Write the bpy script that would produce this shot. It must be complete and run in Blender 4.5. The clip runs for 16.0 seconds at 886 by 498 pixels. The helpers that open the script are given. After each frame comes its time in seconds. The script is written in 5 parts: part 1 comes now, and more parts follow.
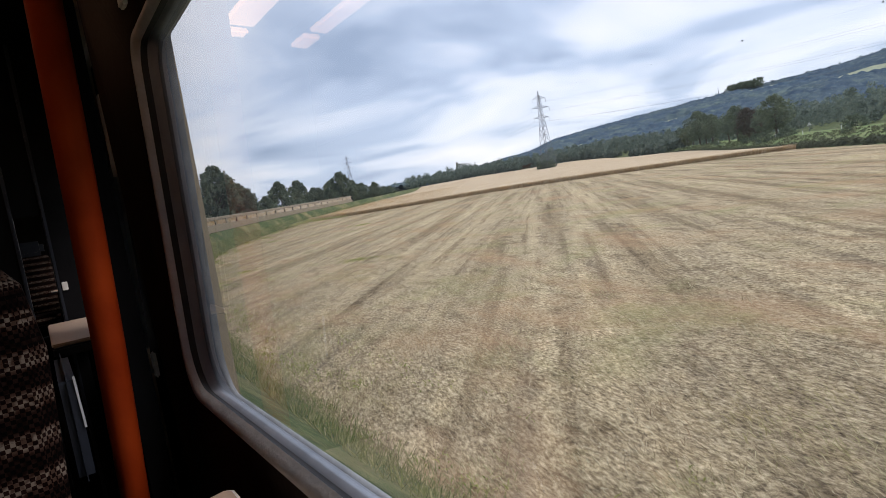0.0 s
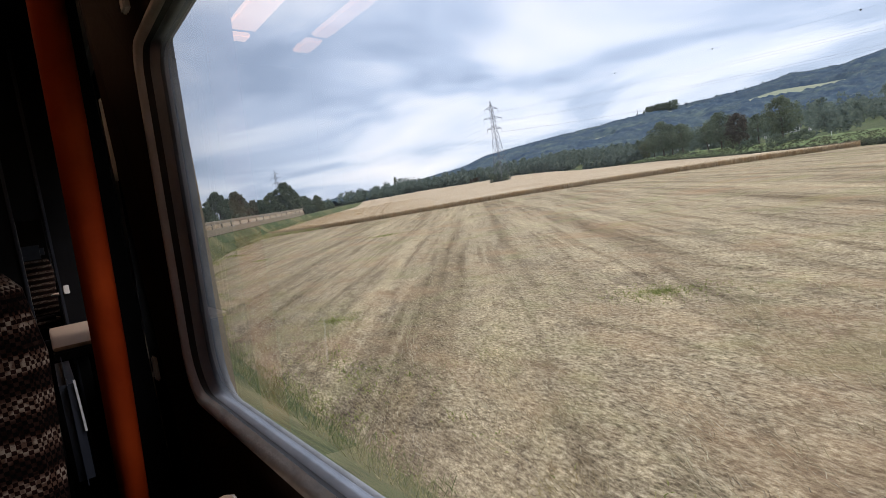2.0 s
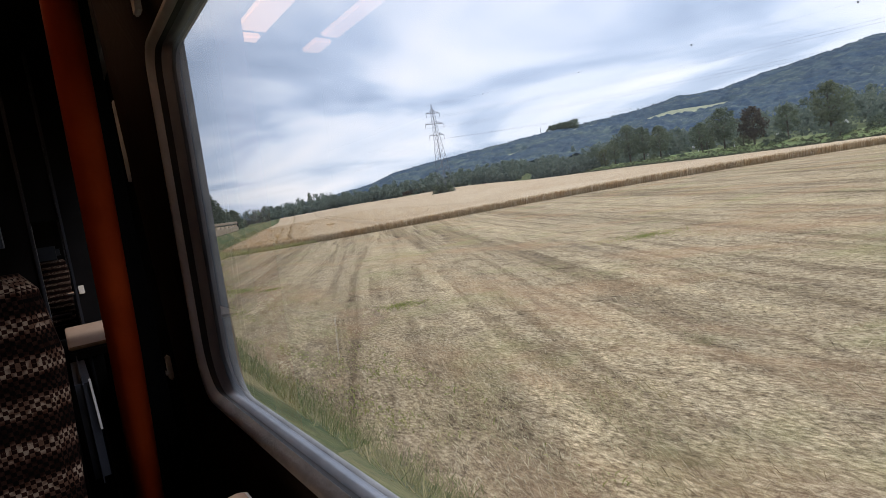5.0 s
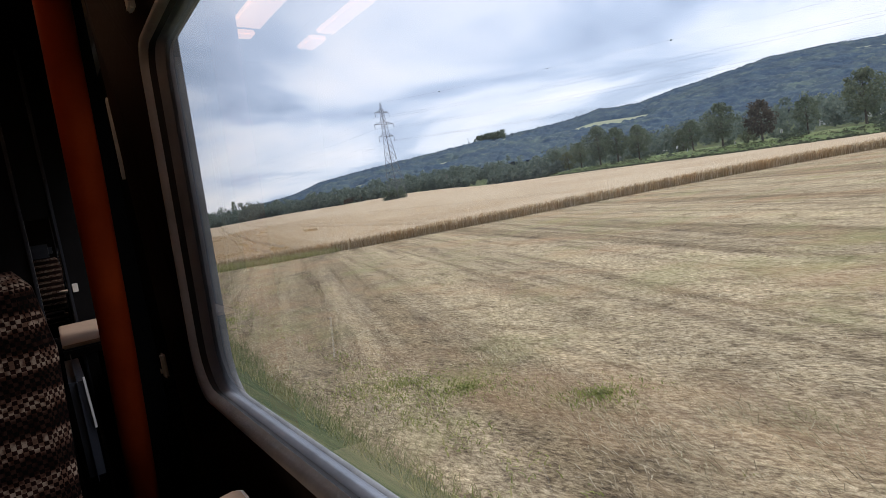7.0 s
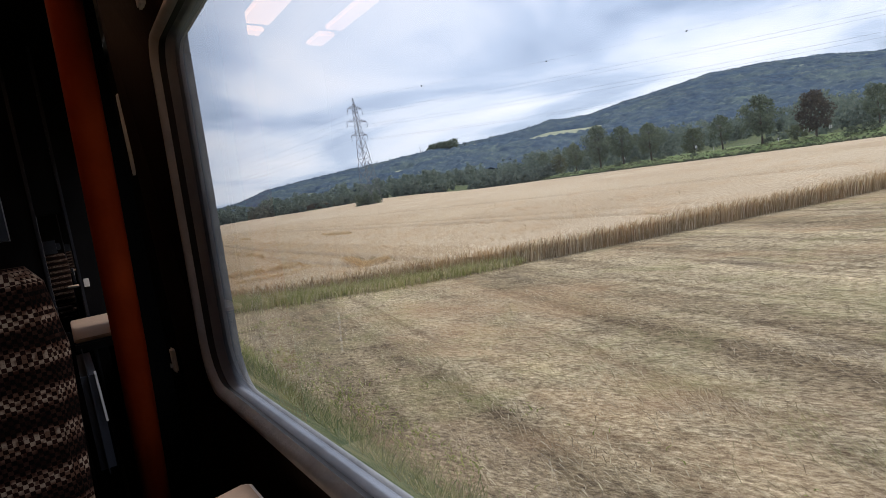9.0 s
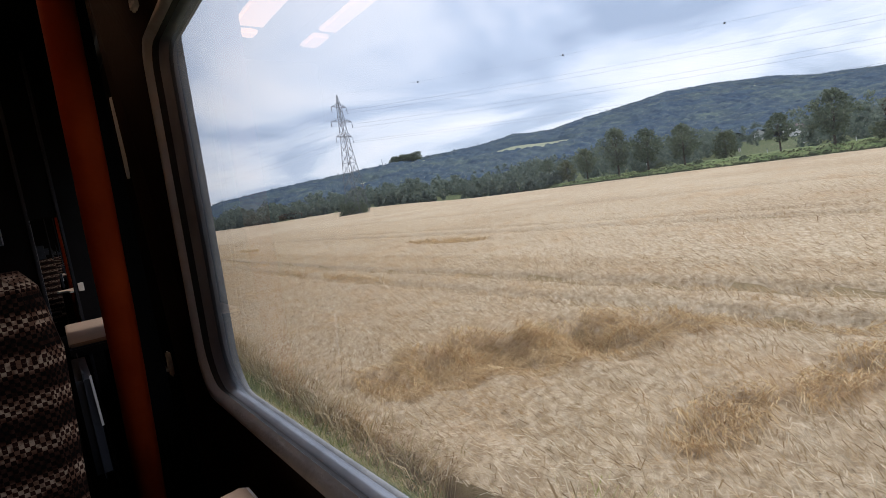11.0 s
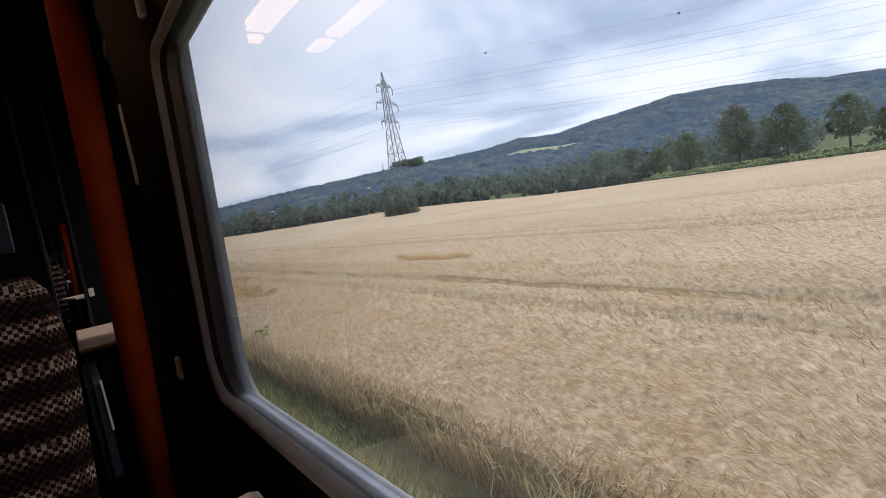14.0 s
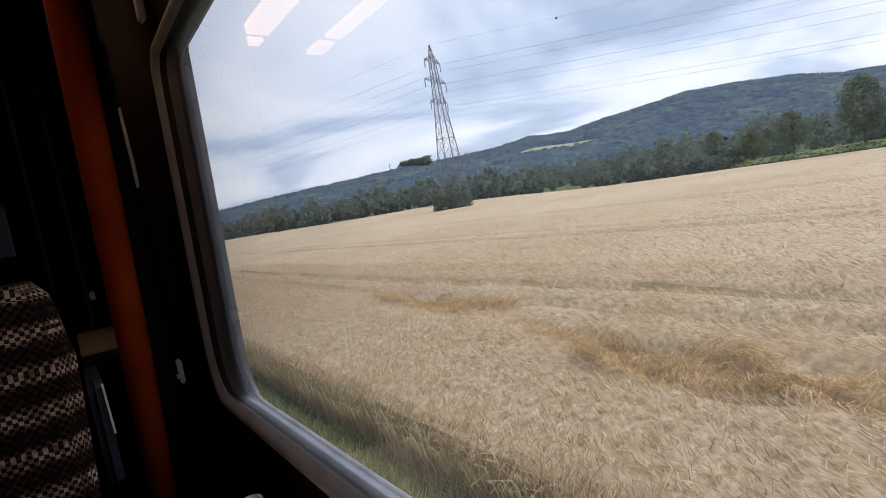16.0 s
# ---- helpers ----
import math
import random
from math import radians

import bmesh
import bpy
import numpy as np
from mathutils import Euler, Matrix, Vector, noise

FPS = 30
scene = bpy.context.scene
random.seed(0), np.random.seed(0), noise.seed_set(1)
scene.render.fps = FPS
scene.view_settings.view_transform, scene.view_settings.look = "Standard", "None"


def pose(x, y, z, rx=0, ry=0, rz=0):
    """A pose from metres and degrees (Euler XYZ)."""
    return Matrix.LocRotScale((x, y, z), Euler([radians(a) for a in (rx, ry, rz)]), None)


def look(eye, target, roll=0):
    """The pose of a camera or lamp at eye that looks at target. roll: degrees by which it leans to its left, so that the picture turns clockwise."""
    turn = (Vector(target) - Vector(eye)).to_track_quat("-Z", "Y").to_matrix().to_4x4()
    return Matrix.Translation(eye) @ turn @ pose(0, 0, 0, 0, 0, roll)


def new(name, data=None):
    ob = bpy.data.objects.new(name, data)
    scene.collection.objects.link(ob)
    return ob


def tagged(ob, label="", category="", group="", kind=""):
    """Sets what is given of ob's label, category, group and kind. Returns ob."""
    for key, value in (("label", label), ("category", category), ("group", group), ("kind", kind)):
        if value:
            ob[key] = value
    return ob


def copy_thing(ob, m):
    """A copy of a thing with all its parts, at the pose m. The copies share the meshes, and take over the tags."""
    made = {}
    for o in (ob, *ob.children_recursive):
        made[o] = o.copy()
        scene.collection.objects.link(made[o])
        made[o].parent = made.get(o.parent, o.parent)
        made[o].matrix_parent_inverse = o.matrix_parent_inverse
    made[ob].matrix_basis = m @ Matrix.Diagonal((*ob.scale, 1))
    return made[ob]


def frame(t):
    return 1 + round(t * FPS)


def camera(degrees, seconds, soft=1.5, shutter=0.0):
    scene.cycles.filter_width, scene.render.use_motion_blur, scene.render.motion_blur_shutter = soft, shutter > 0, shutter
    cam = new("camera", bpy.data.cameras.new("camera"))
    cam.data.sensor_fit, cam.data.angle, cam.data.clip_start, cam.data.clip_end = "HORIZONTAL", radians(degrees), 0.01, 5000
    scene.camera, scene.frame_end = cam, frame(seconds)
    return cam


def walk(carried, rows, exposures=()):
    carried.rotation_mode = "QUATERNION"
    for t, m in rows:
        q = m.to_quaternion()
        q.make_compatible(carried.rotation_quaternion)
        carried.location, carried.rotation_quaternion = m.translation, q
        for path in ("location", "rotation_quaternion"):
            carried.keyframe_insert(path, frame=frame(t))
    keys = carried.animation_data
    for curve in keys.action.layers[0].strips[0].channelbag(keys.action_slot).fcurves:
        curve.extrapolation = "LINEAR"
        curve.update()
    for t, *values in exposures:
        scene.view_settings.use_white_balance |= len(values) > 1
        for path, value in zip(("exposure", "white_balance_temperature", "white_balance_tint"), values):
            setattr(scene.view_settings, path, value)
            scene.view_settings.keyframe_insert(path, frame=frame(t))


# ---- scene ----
# ---------- the way of the camera: along a gentle right-hand bend of a railway ----------
WAY_X = (-0.6067, 0.1030, 3.5391, 0.6966, -8.4722, -4.1487, 21.3640, -73.5138, -115.3431)
WAY_Y = (-0.3092, -0.2360, 2.0164, 1.8017, -4.2726, -10.0261, 20.0662, 99.2034, 108.1748)
EYE = 4.6          # eye above the field


def way(t):
    """Plan position on the line at t seconds."""
    u = (t - 8) / 8
    return np.polyval(WAY_X, u), np.polyval(WAY_Y, u)


def way_frame(t):
    """Position, unit heading and unit right-hand normal on the line."""
    u = (t - 8) / 8
    x, y = way(t)
    hx, hy = np.polyval(np.polyder(WAY_X), u), np.polyval(np.polyder(WAY_Y), u)
    n = math.hypot(hx, hy)
    return (x, y), (hx / n, hy / n), (hy / n, -hx / n)


def way_many(t):
    """Plan positions and unit headings for many times; straight on after 17 s."""
    t = np.asarray(t, float)
    u = (np.minimum(t, 17.0) - 8) / 8
    hx, hy = np.polyval(np.polyder(WAY_X), u), np.polyval(np.polyder(WAY_Y), u)
    n = np.hypot(hx, hy)
    on = np.maximum(t - 17.0, 0) * 15.4
    return np.polyval(WAY_X, u) + hx / n * on, np.polyval(WAY_Y, u) + hy / n * on, hx / n, hy / n


def beside(t, lateral):
    (x, y), _, (nx, ny) = way_frame(t)
    return x + nx * lateral, y + ny * lateral


# seconds and the camera's turn in degrees
TURNS = (
    (0.0, 83.02, 10.26, 30.55),
    (0.5, 83.16, 10.52, 29.09),
    (1.0, 83.26, 10.52, 27.21),
    (1.5, 83.09, 10.45, 25.26),
    (2.0, 83.45, 10.21, 22.58),
    (2.5, 83.18, 10.48, 20.33),
    (3.0, 83.19, 10.81, 18.61),
    (3.5, 83.27, 10.73, 16.60),
    (4.0, 83.40, 10.78, 14.69),
    (4.5, 83.48, 10.73, 13.50),
    (5.0, 83.51, 10.61, 11.89),
    (5.5, 83.50, 10.50, 9.91),
    (6.0, 83.44, 10.42, 7.69),
    (6.5, 83.32, 10.44, 5.35),
    (7.0, 83.16, 10.61, 3.62),
    (7.5, 83.27, 11.08, 2.00),
    (8.0, 83.29, 10.59, 0.34),
    (8.5, 83.25, 10.31, -0.92),
    (9.0, 83.20, 10.17, -2.18),
    (9.5, 83.18, 10.10, -3.51),
    (10.0, 83.26, 10.04, -4.94),
    (10.5, 83.49, 9.91, -6.36),
    (11.0, 83.91, 9.65, -6.88),
    (11.5, 83.95, 9.79, -7.41),
    (12.0, 84.36, 9.52, -7.89),
    (12.5, 84.55, 9.51, -7.84),
    (13.0, 84.78, 9.62, -7.82),
    (13.5, 84.75, 9.61, -7.91),
    (14.0, 84.58, 9.86, -7.82),
    (14.5, 84.50, 9.81, -7.95),
    (15.0, 84.29, 9.48, -7.97),
    (15.5, 84.89, 8.94, -8.02),
    (16.0, 84.71, 10.21, -7.81),
)
cam = camera(77.4, 16.0, soft=0.75)
walk(cam, [(t, pose(*way(t), EYE, rx, ry, rz)) for t, rx, ry, rz in TURNS], exposures=((0, 0.62, 6520, 18), (16, 0.62, 6520, 18)))

# ---------- world, sun, exposure ----------
world = bpy.data.worlds.new("overcast_sky")
scene.world = world
world.use_nodes = True
wn, wl = world.node_tree.nodes, world.node_tree.links
wn.clear()


def wnode(kind, **values):
    n = wn.new(kind)
    for k, v in values.items():
        n.inputs[k].default_value = v
    return n


SUN_EL, SUN_AZ = radians(48), radians(70)
sky = wn.new("ShaderNodeTexSky")
sky.sky_type, sky.sun_disc, sky.sun_elevation, sky.sun_rotation = "NISHITA", False, SUN_EL, SUN_AZ
tc = wn.new("ShaderNodeTexCoord")
sep = wn.new("ShaderNodeSeparateXYZ")
wl.new(tc.outputs["Generated"], sep.inputs[0])
up = wn.new("ShaderNodeMath"); up.operation = "MAXIMUM"; up.inputs[1].default_value = 0.0
wl.new(sep.outputs["Z"], up.inputs[0])
den = wn.new("ShaderNodeMath"); den.operation = "ADD"; den.inputs[1].default_value = 0.16
wl.new(up.outputs[0], den.inputs[0])
flat = wn.new("ShaderNodeVectorMath"); flat.operation = "DIVIDE"
comb = wn.new("ShaderNodeCombineXYZ")
for k in ("X", "Y", "Z"):
    wl.new(den.outputs[0], comb.inputs[k])
wl.new(tc.outputs["Generated"], flat.inputs[0])
wl.new(comb.outputs[0], flat.inputs[1])
cut = wn.new("ShaderNodeVectorMath"); cut.operation = "MULTIPLY"; cut.inputs[1].default_value = (1, 1, 0)
wl.new(flat.outputs[0], cut.inputs[0])
clouds = wnode("ShaderNodeTexNoise", Scale=0.75, Detail=8.0, Roughness=0.5, Distortion=0.5)
wl.new(cut.outputs[0], clouds.inputs["Vector"])
ramp = wn.new("ShaderNodeValToRGB")
el = ramp.color_ramp.elements
el[0].position, el[0].color = 0.36, (0.30, 0.39, 0.52, 1)
el[1].position, el[1].color = 0.66, (0.80, 0.83, 0.86, 1)
m = el.new(0.45); m.color = (0.44, 0.54, 0.68, 1)
m = el.new(0.52); m.color = (0.62, 0.70, 0.80, 1)
wl.new(clouds.outputs["Fac"], ramp.inputs[0])
back1 = wnode("ShaderNodeBackground", Strength=1.0)
wl.new(ramp.outputs[0], back1.inputs["Color"])
back2 = wnode("ShaderNodeBackground", Strength=0.1)
wl.new(sky.outputs[0], back2.inputs["Color"])
both = wnode("ShaderNodeMixShader", Fac=0.12)
wl.new(back1.outputs[0], both.inputs[1])
wl.new(back2.outputs[0], both.inputs[2])
wout = wn.new("ShaderNodeOutputWorld")
wl.new(both.outputs[0], wout.inputs["Surface"])

sun = new("sun", bpy.data.lights.new("sun", "SUN"))
sun.data.energy, sun.data.angle, sun.data.color = 1.35, radians(20), (1.0, 0.96, 0.9)
sun.matrix_world = look((100 * math.sin(SUN_AZ), 100 * math.cos(SUN_AZ), 100 * math.tan(SUN_EL)), (0, 0, 0))

# ---------- materials ----------


class Mat:
    """A node material with short calls for its parts."""

    def __init__(self, name, rough=0.8, metal=0.0, spec=0.3):
        self.m = bpy.data.materials.new(name)
        self.m.use_nodes = True
        self.n, self.l = self.m.node_tree.nodes, self.m.node_tree.links
        self.b = self.n["Principled BSDF"]
        self.b.inputs["Roughness"].default_value = rough
        self.b.inputs["Metallic"].default_value = metal
        self.b.inputs["Specular IOR Level"].default_value = spec

    def coord(self, which="Object", scale=(1, 1, 1), turn=0.0):
        c, p = self.n.new("ShaderNodeTexCoord"), self.n.new("ShaderNodeMapping")
        p.vector_type = "TEXTURE"          # turn first, then stretch by scale
        p.inputs["Scale"].default_value = scale
        p.inputs["Rotation"].default_value = (0, 0, turn)
        self.l.new(c.outputs[which], p.inputs["Vector"])
        return p.outputs[0]

    def noise(self, vec, scale, detail=4.0, rough=0.55, distort=0.0):
        t = self.n.new("ShaderNodeTexNoise")
        t.inputs["Scale"].default_value, t.inputs["Detail"].default_value = scale, detail
        t.inputs["Roughness"].default_value, t.inputs["Distortion"].default_value = rough, distort
        self.l.new(vec, t.inputs["Vector"])
        return t.outputs["Fac"]

    def ramp(self, fac, stops):
        r = self.n.new("ShaderNodeValToRGB")
        e = r.color_ramp.elements
        e[0].position, e[0].color = stops[0][0], (*stops[0][1], 1)
        e[1].position, e[1].color = stops[-1][0], (*stops[-1][1], 1)
        for pos, col in stops[1:-1]:
            e.new(pos).color = (*col, 1)
        self.l.new(fac, r.inputs[0])
        return r.outputs[0]

    def mix(self, fac, a, b, how="MIX"):
        x = self.n.new("ShaderNodeMix")
        x.data_type, x.blend_type = "RGBA", how
        for value, slot in ((fac, 0), (a, 6), (b, 7)):
            if isinstance(value, bpy.types.NodeSocket):
                self.l.new(value, x.inputs[slot])
            else:
                x.inputs[slot].default_value = value if slot == 0 else (*value, 1)
        return x.outputs[2]

    def random(self, island=False):
        r = self.n.new("ShaderNodeNewGeometry" if island else "ShaderNodeObjectInfo")
        return r.outputs["Random Per Island" if island else "Random"]

    def colour(self, sock):
        self.l.new(sock, self.b.inputs["Base Color"])
        return self

    def bump(self, fac, strength=0.3, distance=0.02):
        u = self.n.new("ShaderNodeBump")
        u.inputs["Strength"].default_value, u.inputs["Distance"].default_value = strength, distance
        self.l.new(fac, u.inputs["Height"])
        self.l.new(u.outputs[0], self.b.inputs["Normal"])
        return self


def plain(name, a, b, scale=6.0, rough=0.7, metal=0.0, bump=0.1, spec=0.3):
    """Two near shades of one colour, broken up by grain and fine relief."""
    k = Mat(name, rough, metal, spec)
    v = k.coord()
    k.colour(k.ramp(k.noise(v, scale, 6), [(0.3, a), (0.7, b)]))
    return k.bump(k.noise(v, scale * 8, 3), bump, 0.01).m


def leaf_material(name, dark, light, trans=0.42):
    k = Mat(name, 0.75, spec=0.2)
    v = k.coord()
    c1 = k.ramp(k.random(True), [(0.0, dark), (1.0, light)])
    c2 = k.ramp(k.noise(v, 0.25, 3), [(0.35, dark), (0.7, light)])
    col = k.mix(0.5, c1, c2)
    tint = k.ramp(k.random(), [(0.0, (0.8, 0.85, 0.8)), (0.6, (1.0, 1.0, 1.0)), (1.0, (1.2, 1.1, 0.9))])
    col = k.mix(0.6, col, tint, "MULTIPLY")
    k.colour(col)
    tr = k.n.new("ShaderNodeBsdfTranslucent")
    k.l.new(col, tr.inputs["Color"])
    mx = k.n.new("ShaderNodeMixShader")
    mx.inputs[0].default_value = trans
    k.l.new(k.b.outputs[0], mx.inputs[1])
    k.l.new(tr.outputs[0], mx.inputs[2])
    k.l.new(mx.outputs[0], k.n["Material Output"].inputs["Surface"])
    return k.m


ROW = radians(20)       # the drilled rows run from north towards west


def stubble_material():
    k = Mat("cut_stubble", 0.9, spec=0.1)
    v = k.coord()
    along = k.coord(turn=ROW, scale=(1, 26, 1))
    short = k.coord(turn=ROW, scale=(1, 7, 1))
    # grain stretched along the train's run, to look streaked by the camera's motion
    laid = k.coord(turn=radians(48), scale=(1, 2.6, 1))
    straw = k.ramp(k.noise(laid, 15.0, 8, 0.8), [(0.34, (0.070, 0.052, 0.032)), (0.44, (0.25, 0.195, 0.12)), (0.52, (0.47, 0.385, 0.245)), (0.64, (0.82, 0.70, 0.49))])
    # swaths of pale straw from the combine, dark gaps and wheel tracks between them
    swath = k.ramp(k.noise(along, 0.42, 2, 0.5), [(0.36, (0.60, 0.55, 0.48)), (0.44, (0.90, 0.88, 0.84)), (0.54, (1.02, 1.0, 0.96)), (0.62, (1.20, 1.18, 1.12))])
    col = k.mix(0.8, straw, swath, "MULTIPLY")
    lines = k.ramp(k.noise(along, 1.5, 2, 0.5), [(0.36, (0.50, 0.45, 0.39)), (0.45, (0.97, 0.96, 0.94)), (0.66, (1.14, 1.12, 1.07))])
    col = k.mix(0.6, col, lines, "MULTIPLY")
    soil = k.ramp(k.noise(short, 0.8, 6, 0.65), [(0.56, (0, 0, 0)), (0.68, (1, 1, 1))])
    col = k.mix(k.mix(0.52, (0, 0, 0), soil), col, (0.135, 0.10, 0.07))
    mott = k.ramp(k.noise(laid, 1.6, 6, 0.65), [(0.37, (0.62, 0.58, 0.53)), (0.47, (1.0, 1.0, 1.0)), (0.62, (1.14, 1.12, 1.08))])
    col = k.mix(0.85, col, mott, "MULTIPLY")
    rust = k.ramp(k.noise(laid, 0.26, 5, 0.65), [(0.50, (0, 0, 0)), (0.68, (1, 1, 1))])
    col = k.mix(k.mix(0.50, (0, 0, 0), rust), col, (0.48, 0.29, 0.15))
    weeds = k.ramp(k.noise(v, 0.17, 7, 0.7, 0.4), [(0.52, (0, 0, 0)), (0.68, (1, 1, 1))])
    col = k.mix(k.mix(0.42, (0, 0, 0), weeds), col, (0.32, 0.33, 0.12))
    k.colour(col)
    return k.bump(k.noise(laid, 24.0, 6, 0.7), 1.0, 0.06).m


def wheat_material():
    k = Mat("ripe_wheat", 0.85, spec=0.1)
    v = k.coord()
    wind = k.coord(turn=radians(-28), scale=(1, 1.8, 1))
    ears = k.ramp(k.noise(wind, 6.5, 8, 0.72), [(0.30, (0.27, 0.19, 0.105)), (0.43, (0.47, 0.36, 0.225)), (0.58, (0.67, 0.55, 0.38)), (0.74, (0.83, 0.72, 0.54))])
    broad = k.ramp(k.noise(v, 0.05, 4, 0.5), [(0.35, (0.90, 0.85, 0.80)), (0.62, (1.05, 1.04, 1.03))])
    col = k.mix(0.8, ears, broad, "MULTIPLY")
    rust = k.ramp(k.noise(wind, 0.35, 5, 0.65), [(0.50, (0, 0, 0)), (0.70, (1, 1, 1))])
    col = k.mix(k.mix(0.38, (0, 0, 0), rust), col, (0.52, 0.32, 0.15))
    k.colour(col)
    return k.bump(k.noise(wind, 9.0, 7, 0.7), 0.8, 0.09).m


def grass_material(name, dry=0.4, lush=1.0):
    k = Mat(name, 0.85, spec=0.15)
    v = k.coord()
    g = k.ramp(k.noise(v, 2.2, 7, 0.65), [(p, tuple(lush * c for c in q)) for p, q in ((0.3, (0.035, 0.055, 0.02)), (0.5, (0.075, 0.105, 0.035)), (0.72, (0.17, 0.19, 0.075)))])
    d = k.ramp(k.noise(v, 0.18, 5, 0.6), [(0.45, (0, 0, 0)), (0.7, (1, 1, 1))])
    col = k.mix(k.mix(dry, (0, 0, 0), d), g, (0.30, 0.25, 0.12))
    k.colour(col)
    return k.bump(k.noise(v, 9.0, 5, 0.7), 0.6, 0.08).m


def blade_material(name, stops, trans=0.2, tints=()):
    """Blades, each of its own shade; tints: colour, size, share of patches with another hue."""
    k = Mat(name, 0.7, spec=0.2)
    col = k.ramp(k.random(True), stops)
    for tint, size, share in tints:
        f = k.ramp(k.noise(k.coord(), 1 / size, 5, 0.65), [(0.47, (0, 0, 0)), (0.66, (share,) * 3)])
        col = k.mix(f, col, tint)
    k.colour(col)
    tr = k.n.new("ShaderNodeBsdfTranslucent")
    k.l.new(col, tr.inputs["Color"])
    mx = k.n.new("ShaderNodeMixShader")
    mx.inputs[0].default_value = trans
    k.l.new(k.b.outputs[0], mx.inputs[1])
    k.l.new(tr.outputs[0], mx.inputs[2])
    k.l.new(mx.outputs[0], k.n["Material Output"].inputs["Surface"])
    return k.m


def glass_material():
    """Window glass: clear, with a mirror image that grows at a slant, and a thin film of dust whose veil also stands
    for haze and flare.
    """
    k = Mat("window_glass")
    tr, gl, df = k.n.new("ShaderNodeBsdfTransparent"), k.n.new("ShaderNodeBsdfGlossy"), k.n.new("ShaderNodeBsdfTranslucent")
    tr.inputs["Color"].default_value = (0.93, 0.95, 0.95, 1)
    gl.inputs["Roughness"].default_value = 0.012
    df.inputs["Color"].default_value = (0.55, 0.60, 0.66, 1)
    fr = k.n.new("ShaderNodeFresnel")
    fr.inputs["IOR"].default_value = 1.5
    m1, m2 = k.n.new("ShaderNodeMixShader"), k.n.new("ShaderNodeMixShader")
    twice = k.n.new("ShaderNodeMath")           # two panes, two mirror images
    twice.operation, twice.use_clamp = "MULTIPLY", True
    twice.inputs[1].default_value = 1.5
    k.l.new(fr.outputs[0], twice.inputs[0])
    k.l.new(twice.outputs[0], m1.inputs[0])
    k.l.new(tr.outputs[0], m1.inputs[1])
    k.l.new(gl.outputs[0], m1.inputs[2])
    dust = k.ramp(k.noise(k.coord(), 3.0, 5), [(0.35, (0.024, 0.024, 0.024)), (0.75, (0.056, 0.056, 0.056))])
    k.l.new(dust, m2.inputs[0])
    k.l.new(m1.outputs[0], m2.inputs[1])
    k.l.new(df.outputs[0], m2.inputs[2])
    k.l.new(m2.outputs[0], k.n["Material Output"].inputs["Surface"])
    return k.m


def glow(name, col, strength):
    k = Mat(name)
    k.b.inputs["Emission Color"].default_value = (*col, 1)
    k.b.inputs["Emission Strength"].default_value = strength
    k.b.inputs["Base Color"].default_value = (*col, 1)
    return k.m


STUBBLE, WHEAT = stubble_material(), wheat_material()
BANK = grass_material("bank_grass", 0.3, 2.1)
MEADOW, VERGE = grass_material("meadow_grass", 0.35), grass_material("verge_grass", 0.85)
STRAW = blade_material("straw", [(0.0, (0.13, 0.095, 0.06)), (0.35, (0.37, 0.295, 0.185)), (0.75, (0.60, 0.50, 0.33)), (1.0, (0.78, 0.69, 0.48))], 0.2, (((0.50, 0.28, 0.12), 3.1, 0.4), ((0.34, 0.36, 0.10), 4.3, 0.5)))
EARS = blade_material("wheat_ears", [(0.0, (0.22, 0.135, 0.06)), (0.25, (0.44, 0.32, 0.17)), (0.62, (0.68, 0.54, 0.35)), (1.0, (0.90, 0.80, 0.60))], 0.4, (((0.62, 0.39, 0.16), 2.2, 0.5), ((0.46, 0.33, 0.18), 0.5, 0.35)))
TRACK_SHADE = blade_material("track_shade_straw", [(0.0, (0.24, 0.15, 0.07)), (0.6, (0.42, 0.29, 0.14)), (1.0, (0.60, 0.44, 0.24))], 0.25)
# edge stalks browned, with their shade put into the colour
MARGIN = blade_material("shaded_wheat_stalks", [(0.0, (0.34, 0.24, 0.11)), (0.5, (0.58, 0.45, 0.25)), (1.0, (0.80, 0.66, 0.42))], 0.4, (((0.30, 0.28, 0.11), 1.4, 0.45),))
LAID = blade_material("laid_wheat", [(0.0, (0.42, 0.28, 0.13)), (0.5, (0.72, 0.53, 0.28)), (1.0, (0.90, 0.74, 0.47))], 0.4, (((0.50, 0.33, 0.15), 0.6, 0.4),))
BLADES = blade_material("grass_blades", [(0.0, (0.11, 0.15, 0.045)), (0.5, (0.23, 0.26, 0.085)), (0.8, (0.38, 0.36, 0.16)), (1.0, (0.54, 0.46, 0.26))], 0.4, (((0.42, 0.36, 0.20), 0.9, 0.6),))
LEAF = leaf_material("tree_leaves", (0.086, 0.114, 0.082), (0.20, 0.235, 0.150))
LEAF_RED = leaf_material("copper_leaves", (0.062, 0.052, 0.042), (0.14, 0.112, 0.085))
LEAF_GREY = leaf_material("willow_leaves", (0.085, 0.10, 0.062), (0.18, 0.20, 0.12))
# hill leaves blued: distance haze put into their colour
LEAF_FAR_HAZED = leaf_material("hazed_hill_leaves", (0.112, 0.148, 0.178), (0.155, 0.192, 0.205), 0.5)
# belt leaves paled and blued a little, haze painted in
LEAF_MID_HAZED = leaf_material("hazed_belt_leaves", (0.13, 0.165, 0.15), (0.28, 0.32, 0.245), 0.5)
BARK = plain("bark", (0.05, 0.04, 0.03), (0.12, 0.10, 0.08), 3.0, 0.9, bump=0.6)
